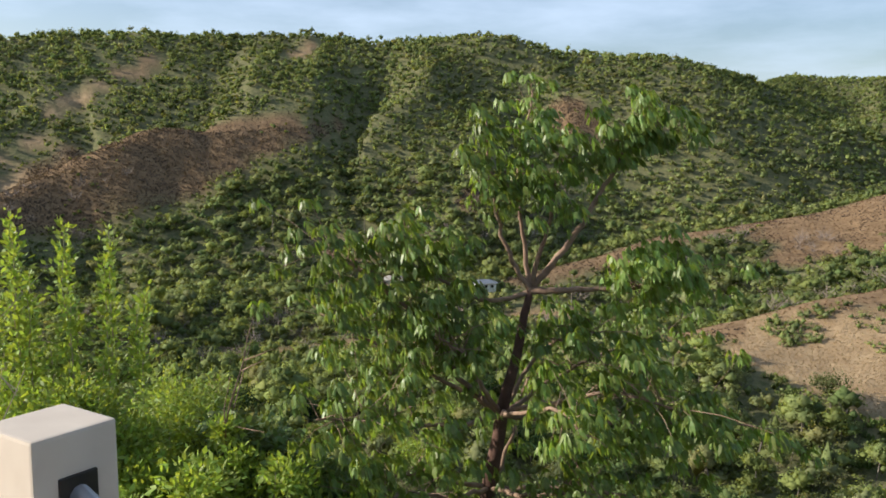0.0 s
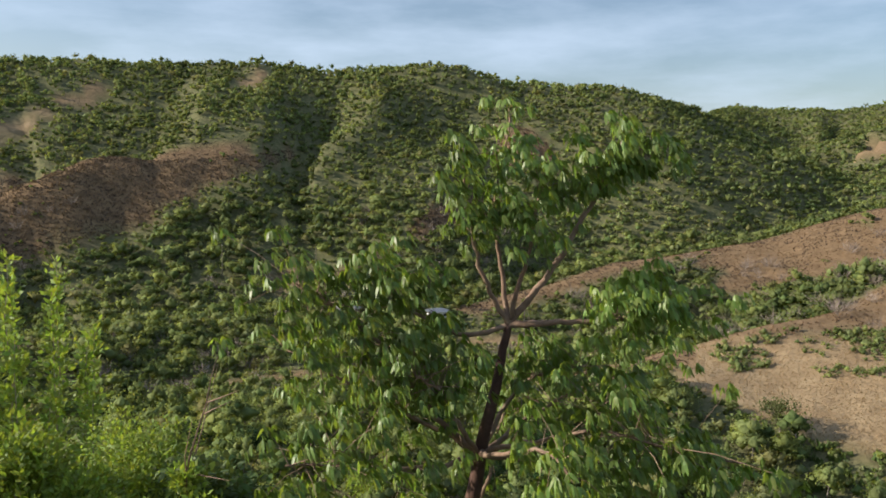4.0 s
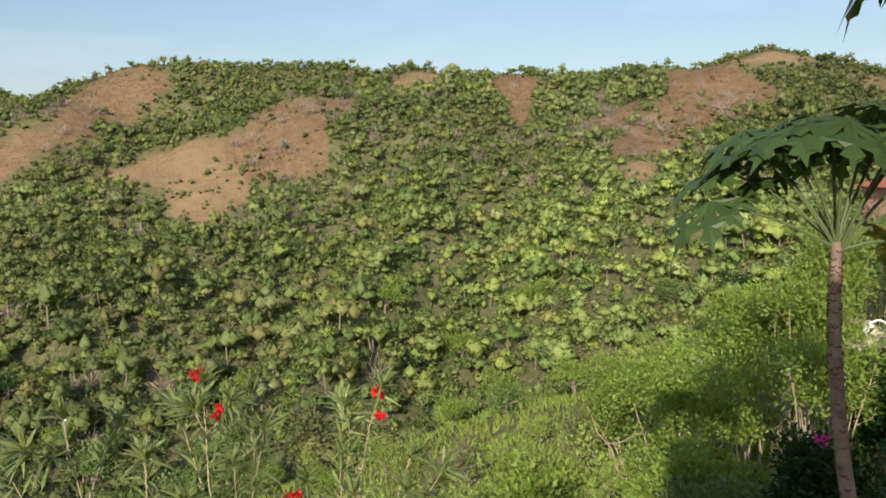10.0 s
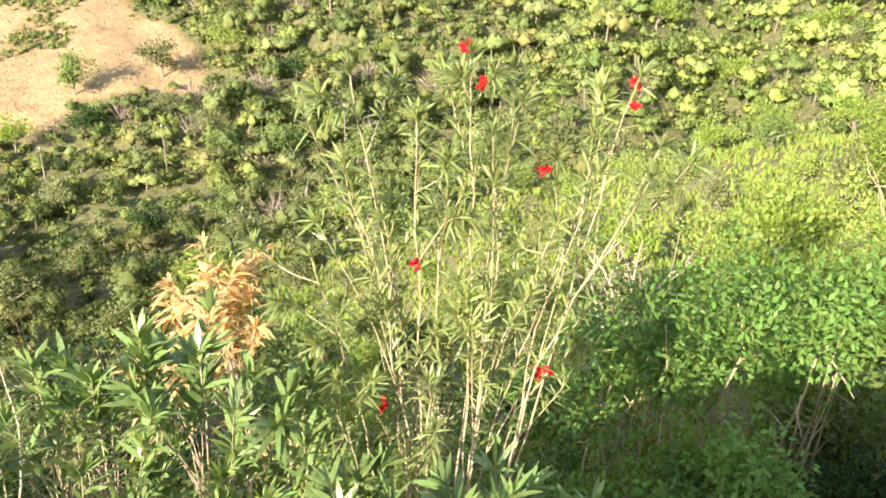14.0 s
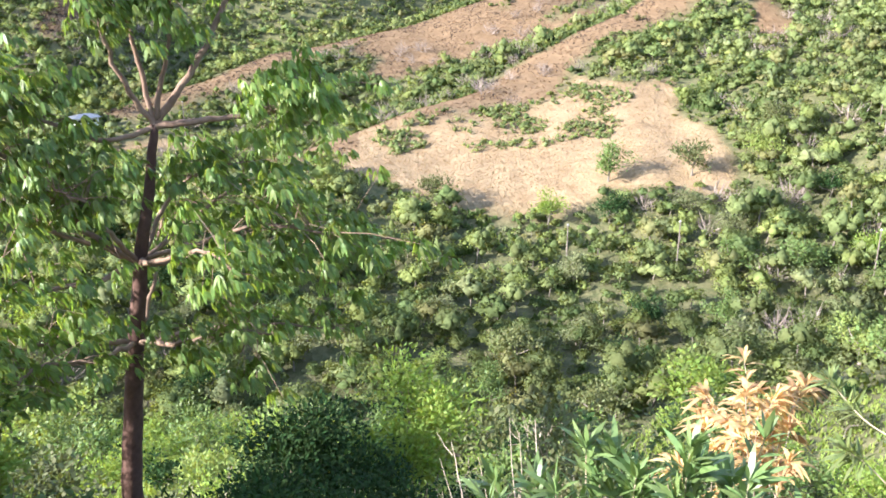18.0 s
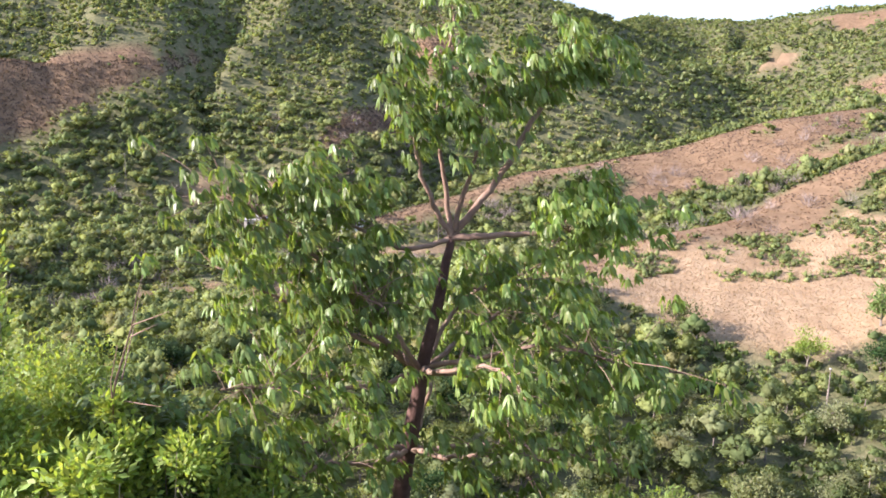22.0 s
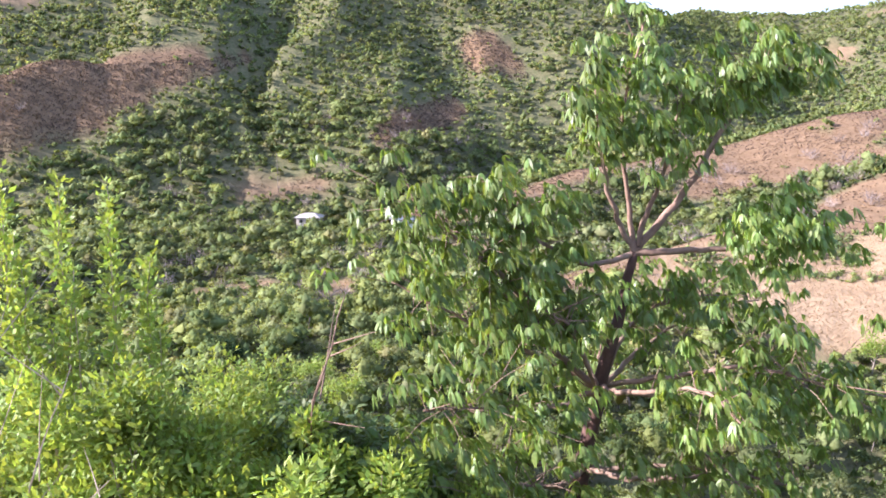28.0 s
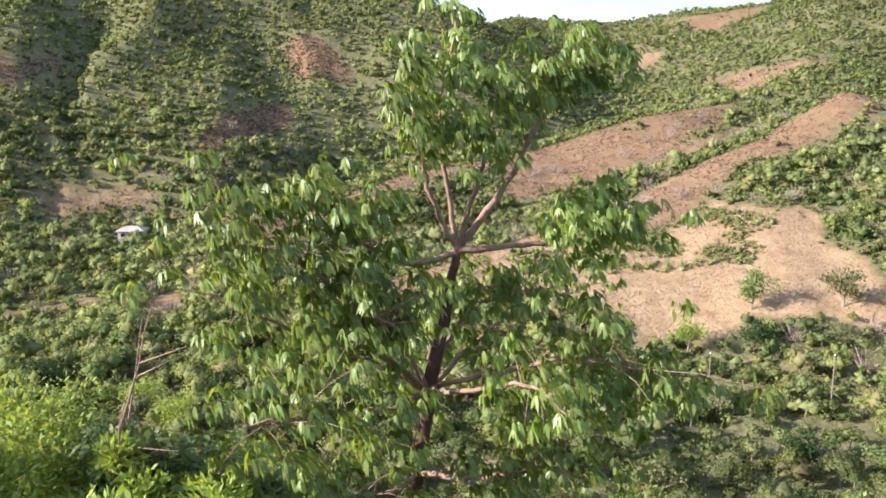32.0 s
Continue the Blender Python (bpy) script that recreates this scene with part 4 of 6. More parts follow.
for k, (x, y, z, r, n) in enumerate(((-5.35, 9.3, -2.62, 0.85, 7000), (-4.55, 9.2, -2.35, 0.9, 8000), (-4.9, 8.9, -3.1, 1.0, 9000), (-5.9, 9.0, -3.1, 0.9, 7000), (-4.0, 8.9, -3.0, 0.85, 6500))):
    shrub("feathery_bush", (x, y, z), (r, r * 0.9, r * 1.15), n // 2, 0.088, leaf_fine, bark_stem, "bright green feathery-leaved bush on the slope", seed=410 + k, knots=8, stems=12, upright=0.3)
shrub("feathery_bush", (-3.85, 10.2, -2.62), (0.9, 0.85, 1.1), 8000, 0.066, leaf_fine, bark_stem, "bright green feathery-leaved bush on the slope", seed=42, stems=9)
for k, (x, y, z, r) in enumerate(((-2.55, 9.0, -3.2, 0.7), (-1.75, 8.7, -3.55, 0.7), (-3.2, 9.1, -2.95, 0.7), (-2.1, 8.2, -3.9, 0.7))):
    shrub("feathery_bush", (x, y, z), (r, r * 0.9, r * 1.25), 3600, 0.085, leaf_fine if k != 1 else leaf_lime, bark_stem, "bright green feathery-leaved bush beside the tall tree", seed=430 + k, knots=9, stems=8, upright=0.4)
shrub("leafy_shrub", (-2.7, 9.7, -2.95), (0.75, 0.8, 1.0), 4200, 0.13, leaf_mid, bark_stem, "mid-green broadleaf shrub beside the tall tree", seed=43, big=True)
shrub("leafy_shrub", (-2.0, 9.3, -3.55), (0.8, 0.8, 1.1), 4000, 0.13, leaf_mid, bark_stem, "green broadleaf shrub beside the tall tree", seed=44, big=True)
shrub("yellowing_shrub", (-3.2, 8.0, -3.15), (0.75, 0.6, 0.9), 4600, 0.10, leaf_lime, bark_stem, "yellow-green shrub with dry stems", seed=45, stems=12, upright=0.5)
shrub("yellowing_shrub", (-2.4, 7.4, -3.6), (0.5, 0.5, 0.9), 2600, 0.10, leaf_olive, bark_stem, "yellow-green shrub with dry stems", seed=46, stems=10, upright=0.5)
shrub("dense_bush", (-5.3, 8.2, -3.75), (0.9, 0.8, 0.8), 6000, 0.09, leaf_mid, bark_stem, "low dense green bush on the slope", seed=47)
shrub("dense_bush", (-6.6, 9.6, -3.4), (1.0, 1.0, 1.0), 5000, 0.10, leaf_mid, bark_stem, "low dense green bush on the slope", seed=48)
shrub("dense_bush", (-1.2, 8.0, -4.6), (1.1, 0.9, 1.1), 5000, 0.11, leaf_mid, bark_stem, "green bush below the tall tree", seed=49, big=True)
# the next two bushes carry the slope's shade in their dark leaf colour
shrub("dense_bush", (0.7, 8.3, -5.1), (1.3, 1.1, 1.1), 8500, 0.09, leaf_deep_and_shade, bark_stem, "deep green bush below the tall tree, leaf colour darkened for shade", seed=50)
shrub("dense_bush", (2.6, 11.5, -6.0), (1.6, 1.4, 1.3), 9000, 0.10, leaf_deep_and_shade, bark_stem, "deep green bush on the slope, leaf colour darkened for shade", seed=51)
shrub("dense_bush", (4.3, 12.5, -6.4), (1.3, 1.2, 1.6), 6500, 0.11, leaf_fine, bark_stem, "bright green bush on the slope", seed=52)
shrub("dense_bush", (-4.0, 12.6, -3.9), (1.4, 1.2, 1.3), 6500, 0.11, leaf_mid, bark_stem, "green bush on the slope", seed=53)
# three bushes whose near-black leaf colour paints the tree's shade
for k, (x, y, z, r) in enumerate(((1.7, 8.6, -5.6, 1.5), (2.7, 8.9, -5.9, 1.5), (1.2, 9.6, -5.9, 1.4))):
    shrub("dense_bush", (x, y, z), (r, r, r * 0.9), 12000, 0.075, leaf_deep_and_shade, bark_stem, "broad deep green bush by the tall tree, leaf colour darkened for shade", seed=560 + k)
for k, (x, y, z, r) in enumerate(((6.9, 2.3, -3.35, 0.95), (7.2, 1.5, -3.1, 1.0), (8.1, 2.7, -3.9, 1.1), (8.5, 1.3, -3.3, 1.1), (7.7, 0.8, -3.0, 0.9), (6.2, 1.7, -4.5, 0.8), (6.5, 0.9, -4.3, 0.8), (5.9, 2.5, -4.9, 0.9), (6.9, 3.2, -4.8, 0.9))):
    shrub("fern_leaved_bush", (x, y, z), (r, r, r * 1.15), 2600, 0.085, leaf_fern, bark_stem, "bright green fern-leaved bush with pale thin stems", seed=580 + k, knots=10, stems=5, droop=0.5)
shrub("twiggy_shrub", (5.6, 9.3, -5.4), (1.0, 1.0, 1.4), 1700, 0.11, leaf_olive, bark_stem, "thin olive shrub with many bare twigs", seed=54, stems=26)
shrub("twiggy_shrub", (4.6, 8.0, -5.4), (0.8, 0.8, 1.2), 1300, 0.10, leaf_olive, bark_stem, "thin olive shrub with many bare twigs", seed=55, stems=26)
shrub("twiggy_shrub", (7.3, 8.6, -5.6), (1.0, 1.0, 1.3), 2200, 0.11, leaf_mid, bark_stem, "thin green shrub with many bare twigs", seed=56, stems=20)


# ---- bare sticks ----
def sticks(name, lines, r, mat, label, category="dead branch", seed=3):
    rg = np.random.default_rng(seed)
    e = thing(name, lines[0][0], label, category)
    for line in lines:
        stick = part("stick", tube(curve_through(line, 5, r * 0.5, rg), r, r * 0.25, 5), mat, e)
        a, b = np.array(line[0], float), np.array(line[-1], float)
        for _ in range(5):
            q = a + (b - a) * rg.uniform(0.35, 0.95)
            end = q + (b - a) * 0.22 * rg.uniform(0.5, 1.2) + rg.normal(size=3) * np.linalg.norm(b - a) * 0.12
            part("twig", tube(np.array([q, (q + end) / 2 + rg.normal(size=3) * 0.02, end]), r * 0.4, r * 0.12, 4), mat, stick)
    return e


sticks("dead_branch", [[(-3.3, 9.3, -4.6), (-3.0, 9.25, -3.2), (-2.62, 9.2, -1.9)]], 0.022, bark_limb, "bare brown branch standing out of a shrub")
sticks("dead_branch", [[(-5.9, 8.2, -5.5), (-5.4, 8.4, -3.6), (-5.0, 8.7, -2.4)], [(-5.9, 8.2, -5.5), (-5.8, 8.6, -3.5), (-5.7, 8.8, -1.9)], [(-5.9, 8.2, -5.5), (-5.3, 8.1, -4.0), (-4.6, 8.3, -3.3)]], 0.018, bark_dry, "leafless bleached branches rising from the slope", seed=4)
sticks("dead_branch", [[(2.3, 5.6, -6.2), (1.9, 6.2, -5.2), (1.5, 6.6, -4.7)], [(2.3, 5.6, -6.2), (2.6, 6.6, -5.1), (2.7, 7.2, -4.5)], [(2.3, 5.6, -6.2), (3.2, 6.4, -4.9), (3.4, 6.8, -4.2)]], 0.016, bark_dry, "leafless bleached branches rising from the slope", seed=5)
sticks("dead_bush", [[(13.6, 4.6, -9.6), (13.9, 4.2, -7.6), (14.3, 3.7, -6.6)], [(13.6, 4.6, -9.6), (13.8, 5.0, -7.6), (13.9, 5.5, -6.9)], [(13.6, 4.6, -9.6), (13.6, 4.6, -7.7), (13.8, 4.5, -6.4)], [(13.6, 4.6, -9.6), (14.3, 4.4, -7.9), (14.9, 4.0, -7.0)], [(13.6, 4.6, -9.6), (13.9, 5.2, -8.2), (14.2, 6.0, -7.6)]], 0.04, bark_dry, "leafless bleached bush on the slope", "dead bush", seed=6)


# ---- the oleander with red flowers, the broad-leaved whorls and the dead stalk ----
def flower(centre, size, rg):
    n = 9
    d = unit(rg.normal(size=(n, 3)) + np.array([0, 0, 0.3]))
    P = np.repeat(np.array([centre]), n, 0)
    return blades(P, d, unit(rg.normal(size=(n, 3))), np.full(n, size), np.full(n, size * 0.8), 0.1)


def whorled(name, stems, leaf, length, narrow, per, label, mat, bark, seed, flowers=(), r=0.011, spray=0.0, start=0.35, bend=0.18):
    """Canes that carry whorls of long narrow leaves towards their tips."""
    rg = np.random.default_rng(seed)
    foot = stems[0][0]
    e = thing(name, (foot[0], foot[1], ground_at(foot[0], foot[1])), label, "shrub")
    for line in stems:
        c = curve_through(line, 7, 0.012, rg)
        cane = part("cane", tube(c, r, r * 0.35, 6), bark, e)
        ends = [c]
        for _ in range(3):
            k = rg.integers(len(c) // 2, len(c) - 1)
            tip = c[k] + (c[-1] - c[k]) * 0.9 + rg.normal(size=3) * np.array([0.22, 0.22, 0.10]) + np.array([0, 0, -0.05])
            ends.append(curve_through([c[k], (c[k] + tip) / 2 + rg.normal(size=3) * 0.03, tip], 5))
        for q in ends[1:]:
            part("twig", tube(q, r * 0.5, r * 0.25, 5), bark, cane)
        P, D = [], []
        for q in ends:
            s0 = start if q is c else 0.3
            s = np.concatenate([rg.uniform(s0, 1.0, per) ** 0.6, np.full(per // 3, 1.0)]) * (len(q) - 1)
            k = np.minimum(s.astype(int), len(q) - 2)
            root = q[k] + (q[k + 1] - q[k]) * (s - k)[:, None]
            t = unit(q[k + 1] - q[k])
            w = unit(rg.normal(size=t.shape))
            P.append(root)
            D.append(unit(t * (0.75 + spray) + w * 0.8))
        P, D = np.concatenate(P), np.concatenate(D)
        N = unit(np.array([0, 0, 1.0]) + rg.normal(size=P.shape) * 0.35)
        L = length * rg.uniform(0.65, 1.2, len(P))
        part("leaves", blades(P, D, N, L, L * narrow, bend), mat, cane)
    for f in flowers:
        for _ in range(3):
            part("flower", flower(np.array(f) + rg.normal(size=3) * 0.02, 0.036, rg), petal_red, e, "red flower")
    return e


ro = np.random.default_rng(8)
OB = (4.45, 2.85, -5.9)
heads = [(4.60, 2.74, -1.2), (4.78, 2.52, -1.3), (4.22, 3.38, -1.33), (4.15, 3.4, -1.9), (5.30, 1.90, -1.36), (5.1, 2.05, -1.75), (5.1, 1.65, -1.72), (4.4, 3.0, -1.6), (4.7, 2.5, -1.7), (4.3, 3.2, -2.3), (4.85, 2.2, -2.3), (4.6, 2.9, -2.2), (3.9, 3.5, -2.5), (4.2, 3.1, -2.9), (5.0, 2.3, -2.8), (4.5, 2.5, -2.8), (3.8, 3.4, -3.1), (4.9, 2.7, -3.2), (4.1, 2.7, -3.3), (5.2, 2.1, -3.1), (4.6, 3.3, -3.0)]
canes = []
for hx, hy, hz in heads:
    lean = np.array([hx, hy, hz]) - np.array(OB)
    b0 = np.array(OB) + np.array([lean[0] * 0.25, lean[1] * 0.25, 0]) + ro.normal(size=3) * (0.1, 0.1, 0)
    m0 = np.array(OB) + lean * np.array([0.55, 0.55, 0.55]) + ro.normal(size=3) * 0.07
    canes.append([tuple(b0), tuple(m0), (hx, hy, hz)])
whorled("oleander", canes, "oleander", 0.165, 0.115, 62, "tall oleander with pale canes, narrow leaves and red flowers", leaf_oleander, bark_stem, 61,
        flowers=[(4.56, 2.76, -1.13), (4.62, 2.66, -1.36), (4.86, 2.3, -1.95), (5.27, 1.93, -1.38), (5.28, 1.9, -1.55), (4.43, 3.01, -2.62), (4.84, 2.26, -3.42), (4.87, 2.2, -3.44), (4.0, 3.0, -3.5)])

WB = [(2.65, 4.21, -3.05), (2.15, 4.55, -3.2), (3.15, 3.80, -2.95), (2.80, 4.10, -3.75), (1.95, 4.60, -3.9), (3.30, 3.70, -3.8), (2.45, 4.47, -2.95), (2.95, 4.1, -2.85), (1.05, 4.95, -4.15), (3.7, 3.0, -4.0), (2.3, 4.1, -4.3), (2.9, 3.6, -4.3), (1.6, 4.8, -4.2), (3.4, 4.2, -3.3), (3.5, 3.4, -3.3)]
canes = [[(x * 0.9 + 0.25, y * 0.9 + 0.45, -6.3), (x * 0.96 + 0.1, y * 0.96 + 0.2, (z - 6.3) * 0.5), (x, y, z)] for x, y, z in WB]
whorled("broadleaf_shrub", canes, "whorl", 0.26, 0.15, 34, "green shrub with whorls of long broad leaves", leaf_whorl, bark_stem, 62, spray=0.2, start=0.78)
canes = [[(3.0 + dx * 0.6, 1.45 + dy * 0.6, -5.9), (3.0 + dx * 0.8, 1.5 + dy * 0.8, -4.4), (3.1 + dx, 1.55 + dy, -2.98 + dz)] for dx, dy, dz in ((0, 0, 0.0), (0.3, 0.25, -0.15), (-0.25, 0.3, -0.1), (-0.4, 0.75, -0.2), (0.35, -0.3, -0.2), (-0.1, -0.35, -0.25))]
whorled("broadleaf_shrub", canes, "whorl", 0.21, 0.15, 24, "low green shrub with whorls of long leaves", leaf_whorl, bark_stem, 63, spray=0.2, start=0.5)
canes = [[(0.6 + dx * 0.5, 3.9 + dy, -6.0), (0.7 + dx * 0.8, 3.8 + dy, -4.3), (0.75 + dx, 3.6 + dy, -2.9 + dz)] for dx, dy, dz in ((0, 0, 0), (0.28, 0.15, -0.16), (-0.68, 0.1, 0.06), (-0.85, 0.3, -0.15), (-0.4, 0.4, -0.3))]
whorled("broadleaf_shrub", canes, "whorl", 0.17, 0.16, 16, "slender green sprigs with short whorled leaves", leaf_whorl, bark_stem, 66, spray=0.2, start=0.8)
canes = [[(4.7, 5.3, -6.6), (4.75, 5.2, -5.2), (x, y, z)] for x, y, z in ((5.05, 5.75, -3.75), (4.75, 5.55, -3.6), (5.35, 5.65, -3.8), (4.5, 5.7, -3.95), (5.15, 5.4, -3.95))]
dead = whorled("dead_plant", canes, "dead", 0.28, 0.14, 30, "dead plant with curled straw-coloured leaves", leaf_dead, bark_dry, 64, spray=0.0, start=0.6, bend=0.5)
canes = [[(4.1, 5.0, -6.6), (4.0, 4.9, -5.4), (x, y, z)] for x, y, z in ((3.75, 5.0, -3.9), (4.0, 5.3, -4.2), (3.6, 5.3, -4.2), (4.1, 4.4, -4.6))]
whorled("dead_plant", canes, "dead", 0.18, 0.15, 9, "thin dead stalks with brown curled leaves", leaf_dead, bark_dry, 65, spray=0.0, start=0.6, bend=0.7)


# ---- the two papaya trees ----
def papaya_blade(rg, size):
    """One deeply lobed papaya leaf in its own plane, the stalk at the origin."""
    v, f = [(0.0, 0.0, 0.02)], []
    lobes = 9
    for k in range(lobes):
        a = math.radians(-150 + 300 * k / (lobes - 1)) + rg.normal() * 0.05
        reach = size * (0.62 + 0.38 * math.cos(a / 2)) * rg.uniform(0.9, 1.1)
        u, w = np.array([math.cos(a), math.sin(a)]), np.array([-math.sin(a), math.cos(a)])
        base = len(v)
        outline = [(0.10, -0.05), (0.42, -0.085), (0.50, -0.20), (0.60, -0.085), (0.74, -0.15), (0.80, -0.05), (1.0, 0.0), (0.80, 0.05), (0.74, 0.15), (0.60, 0.085), (0.50, 0.20), (0.42, 0.085), (0.10, 0.05)]
        for s, t in outline:
            q = u * s * reach + w * t * reach * 1.15
            v.append((q[0], q[1], -0.45 * (s * reach) ** 2 / size - abs(t) * 0.12 * reach + rg.normal() * 0.006))
        mid = len(v)
        v.append((*(u * 0.6 * reach), -0.45 * (0.6 * reach) ** 2 / size + 0.012))
        for q in range(12):
            f.append((base + q, base + q + 1, mid))
        f.append((0, base, mid))
        f.append((0, mid, base + 12))
    return np.array(v), np.array(f)


def papaya(line, r0, r1, leaves, seed, label, old=()):
    rg = np.random.default_rng(seed)
    foot = line[0]
    e = thing("papaya_tree", foot, label, "tree", "papayas below the terrace")
    c = curve_through(line, 12, 0.0, rg)
    v, f = tube(c, r0, r1, 12)
    # leaf-scar rings
    part("trunk", (v, f), bark_papaya, e, smooth=True)
    scars = []
    for k in range(4, len(c) - 3):
        for _ in range(5):
            a = rg.uniform(0, 2 * math.pi)
            s = k / (len(c) - 1)
            r = r0 + (r1 - r0) * s
            q = c[k] + np.array([math.cos(a) * r, math.sin(a) * r, rg.uniform(-0.06, 0.06)])
            t = np.array([-math.sin(a), math.cos(a), 0])
            scars.append(tube(np.array([q - t * 0.018, q + (math.cos(a) * 0.004, math.sin(a) * 0.004, -0.012), q + t * 0.018]), 0.0035, 0.0035, 4))
    part("leaf_scar", merged(scars), bark_dark, e)["kind"] = "stuff"
    top = c[-1]
    for k, (heading, rise, length, size) in enumerate(leaves):
        h = radians(heading)
        way = np.array([math.sin(h), math.cos(h), 0])
        start = top + np.array([0, 0, -0.02 * (k % 5)])
        end = start + way * length * math.cos(radians(rise)) + np.array([0, 0, length * math.sin(radians(rise))])
        mid = (start + end) / 2 + np.array([0, 0, 0.05 * length])
        lv, lf = papaya_blade(rg, size)
        spin = rg.uniform(-0.3, 0.3)
        x = unit(way * math.cos(0.5) + np.array([0, 0, -math.sin(0.5)]) * (1.9 if rise < 12 else rg.uniform(0.3, 1.7)))
        y = unit(np.cross(np.array([0, 0, 1.0]), x) + rg.normal(size=3) * 0.15)
        z = np.cross(x, y)
        cs, sn = math.cos(spin), math.sin(spin)
        lv = np.stack([lv[:, 0] * cs - lv[:, 1] * sn, lv[:, 0] * sn + lv[:, 1] * cs, lv[:, 2]], -1)
        world_v = end + lv[:, :1] * x + lv[:, 1:2] * y + lv[:, 2:] * z
        leaf = part("leaf", (world_v, lf), leaf_papaya_old if k in old else leaf_papaya, e, "yellowing lobed leaf" if k in old else "")
        part("leaf_stalk", tube(curve_through([start, mid, end], 5), 0.012, 0.007, 6), stalk_papaya, leaf)
    return e


rl = np.random.default_rng(71)
crown_a = [(h + rl.normal() * 6, rise, ln, sz) for h, rise, ln, sz in ((0, 34, 0.78, 0.40), (8, 52, 0.86, 0.42), (-15, 20, 0.80, 0.36), (40, 62, 0.80, 0.42), (90, 66, 0.75, 0.42), (140, 60, 0.80, 0.44), (165, 55, 0.88, 0.44), (185, 46, 0.95, 0.42), (195, 36, 0.85, 0.38), (225, 62, 0.8, 0.42), (270, 68, 0.75, 0.42), (320, 62, 0.78, 0.42), (345, 50, 0.8, 0.38), (172, 11, 0.36, 0.40), (80, 78, 0.7, 0.34), (150, 70, 0.85, 0.40), (180, 58, 1.05, 0.38), (20, 40, 0.62, 0.38), (200, 50, 0.7, 0.40))]
papaya([(5.60, -1.45, ground_at(5.6, -1.45) - 0.2), (5.66, -1.28, -3.7), (5.72, -1.12, -2.8), (5.78, -0.92, -2.05), (5.80, -0.82, -1.25), (5.81, -0.80, -0.8), (5.81, -0.80, -0.46)], 0.062, 0.032, crown_a, 72, "young papaya tree with a slender trunk and shaded lobed leaves", old=(13,))
crown_b = [(h + rl.normal() * 6, rise, ln, sz) for h, rise, ln, sz in ((0, 34, 0.95, 0.42), (2, 1, 0.40, 0.42), (20, 50, 0.85, 0.47), (60, 55, 0.8, 0.47), (110, 55, 0.8, 0.47), (150, 45, 0.85, 0.47), (175, 2, 0.62, 0.45), (185, 35, 0.9, 0.47), (165, 22, 0.7, 0.45), (230, 50, 0.8, 0.45), (280, 55, 0.8, 0.47), (330, 50, 0.85, 0.45), (80, 78, 0.6, 0.3))]
papaya([(5.10, -1.52, ground_at(5.1, -1.52) - 0.2), (5.12, -1.50, -3.2), (5.14, -1.44, -2.2), (5.17, -1.43, -1.14), (5.16, -1.48, -0.58), (5.13, -1.57, -0.01), (5.09, -1.69, 0.52)], 0.090, 0.042, crown_b, 73, "taller papaya tree with a ringed brown trunk and shaded lobed leaves", old=(1,))


# ---- trees and bushes on the near slopes ----
def slope_tree(seed, mat, leaves, radii, size, label, at, trunk=1.0, bark=None):
    """A small tree of its own: a short forked trunk and a lumpy crown."""
    rg = np.random.default_rng(seed)
    x, y = at
    zg = ground_at(x, y)
    e = thing("slope_tree", (x, y, zg), label, "tree", "trees on the near slopes")
    c = np.array([x, y, zg + trunk + radii[2] * 0.75])
    p, d, lobes = lumpy(leaves, rg, 15, -0.25)
    p = p * np.array(radii) + c
    D = unit(d + rg.normal(size=d.shape) * 0.6 + np.array([0, 0, -0.1]))
    N = unit(d * 0.8 + np.array([0, 0, 0.7]) + rg.normal(size=d.shape) * 0.45)
    L = size * rg.uniform(0.6, 1.35, leaves)
    crown = part("crown", flakes(p, D, N, L, L * 0.55), mat, e)
    soften(crown, np.repeat(unit(0.7 * d + 0.6 * (p - c) / np.array(radii) + np.array([0, 0, 0.15]) + rg.normal(size=d.shape) * 0.35), 4, axis=0))
    pieces = [tube(curve_through([(x, y, zg - 0.5), (x + 0.1, y, zg + trunk * 0.6), tuple(c - (0, 0, radii[2] * 0.3))], 4), 0.11, 0.05, 6)]
    for k in range(9):
        tip = c + lobes[k] * np.array(radii) * 1.05
        a = c - np.array([0, 0, radii[2] * rg.uniform(0.2, 0.7)])
        pieces.append(tube(np.array([a, (a + tip) / 2 + rg.normal(size=3) * 0.15, tip]), 0.045, 0.012, 5))
    part("trunk", merged(pieces), bark or far_bark, e)
    return e


def bare_tree(seed, at, tall, label):
    """A leafless pale tree with fine branching."""
    rg = np.random.default_rng(seed)
    x, y = at
    zg = ground_at(x, y)
    e = thing("bare_tree", (x, y, zg), label, "tree", "bare trees on the near slopes")
    pieces = []

    def grow(p, w, length, r, level):
        end = p + unit(w) * length
        pieces.append(tube(np.array([p, (p + end) / 2 + rg.normal(size=3) * 0.05 * length, end]), r, r * 0.65, 5))
        if level:
            for _ in range(3):
                grow(p + (end - p) * rg.uniform(0.6, 1.0), unit(w) + rg.normal(size=3) * 0.55 + np.array([0, 0, 0.15]), length * rg.uniform(0.6, 0.8), r * 0.55, level - 1)

    grow(np.array([x, y, zg - 0.3]), np.array([0.05, 0, 1.0]), tall * 0.4, 0.05 * tall / 3, 3)
    part("trunk", pieces[0], bark_dry, e)
    for k in range(1, len(pieces)):
        part("branch", pieces[k], bark_dry, e)
    return e


leaf_spring = material("spring_green_leaf", (0.27, 0.33, 0.088), (0.20, 0.26, 0.066), 20, 0.55, translucent=0.35, vary=0.35)
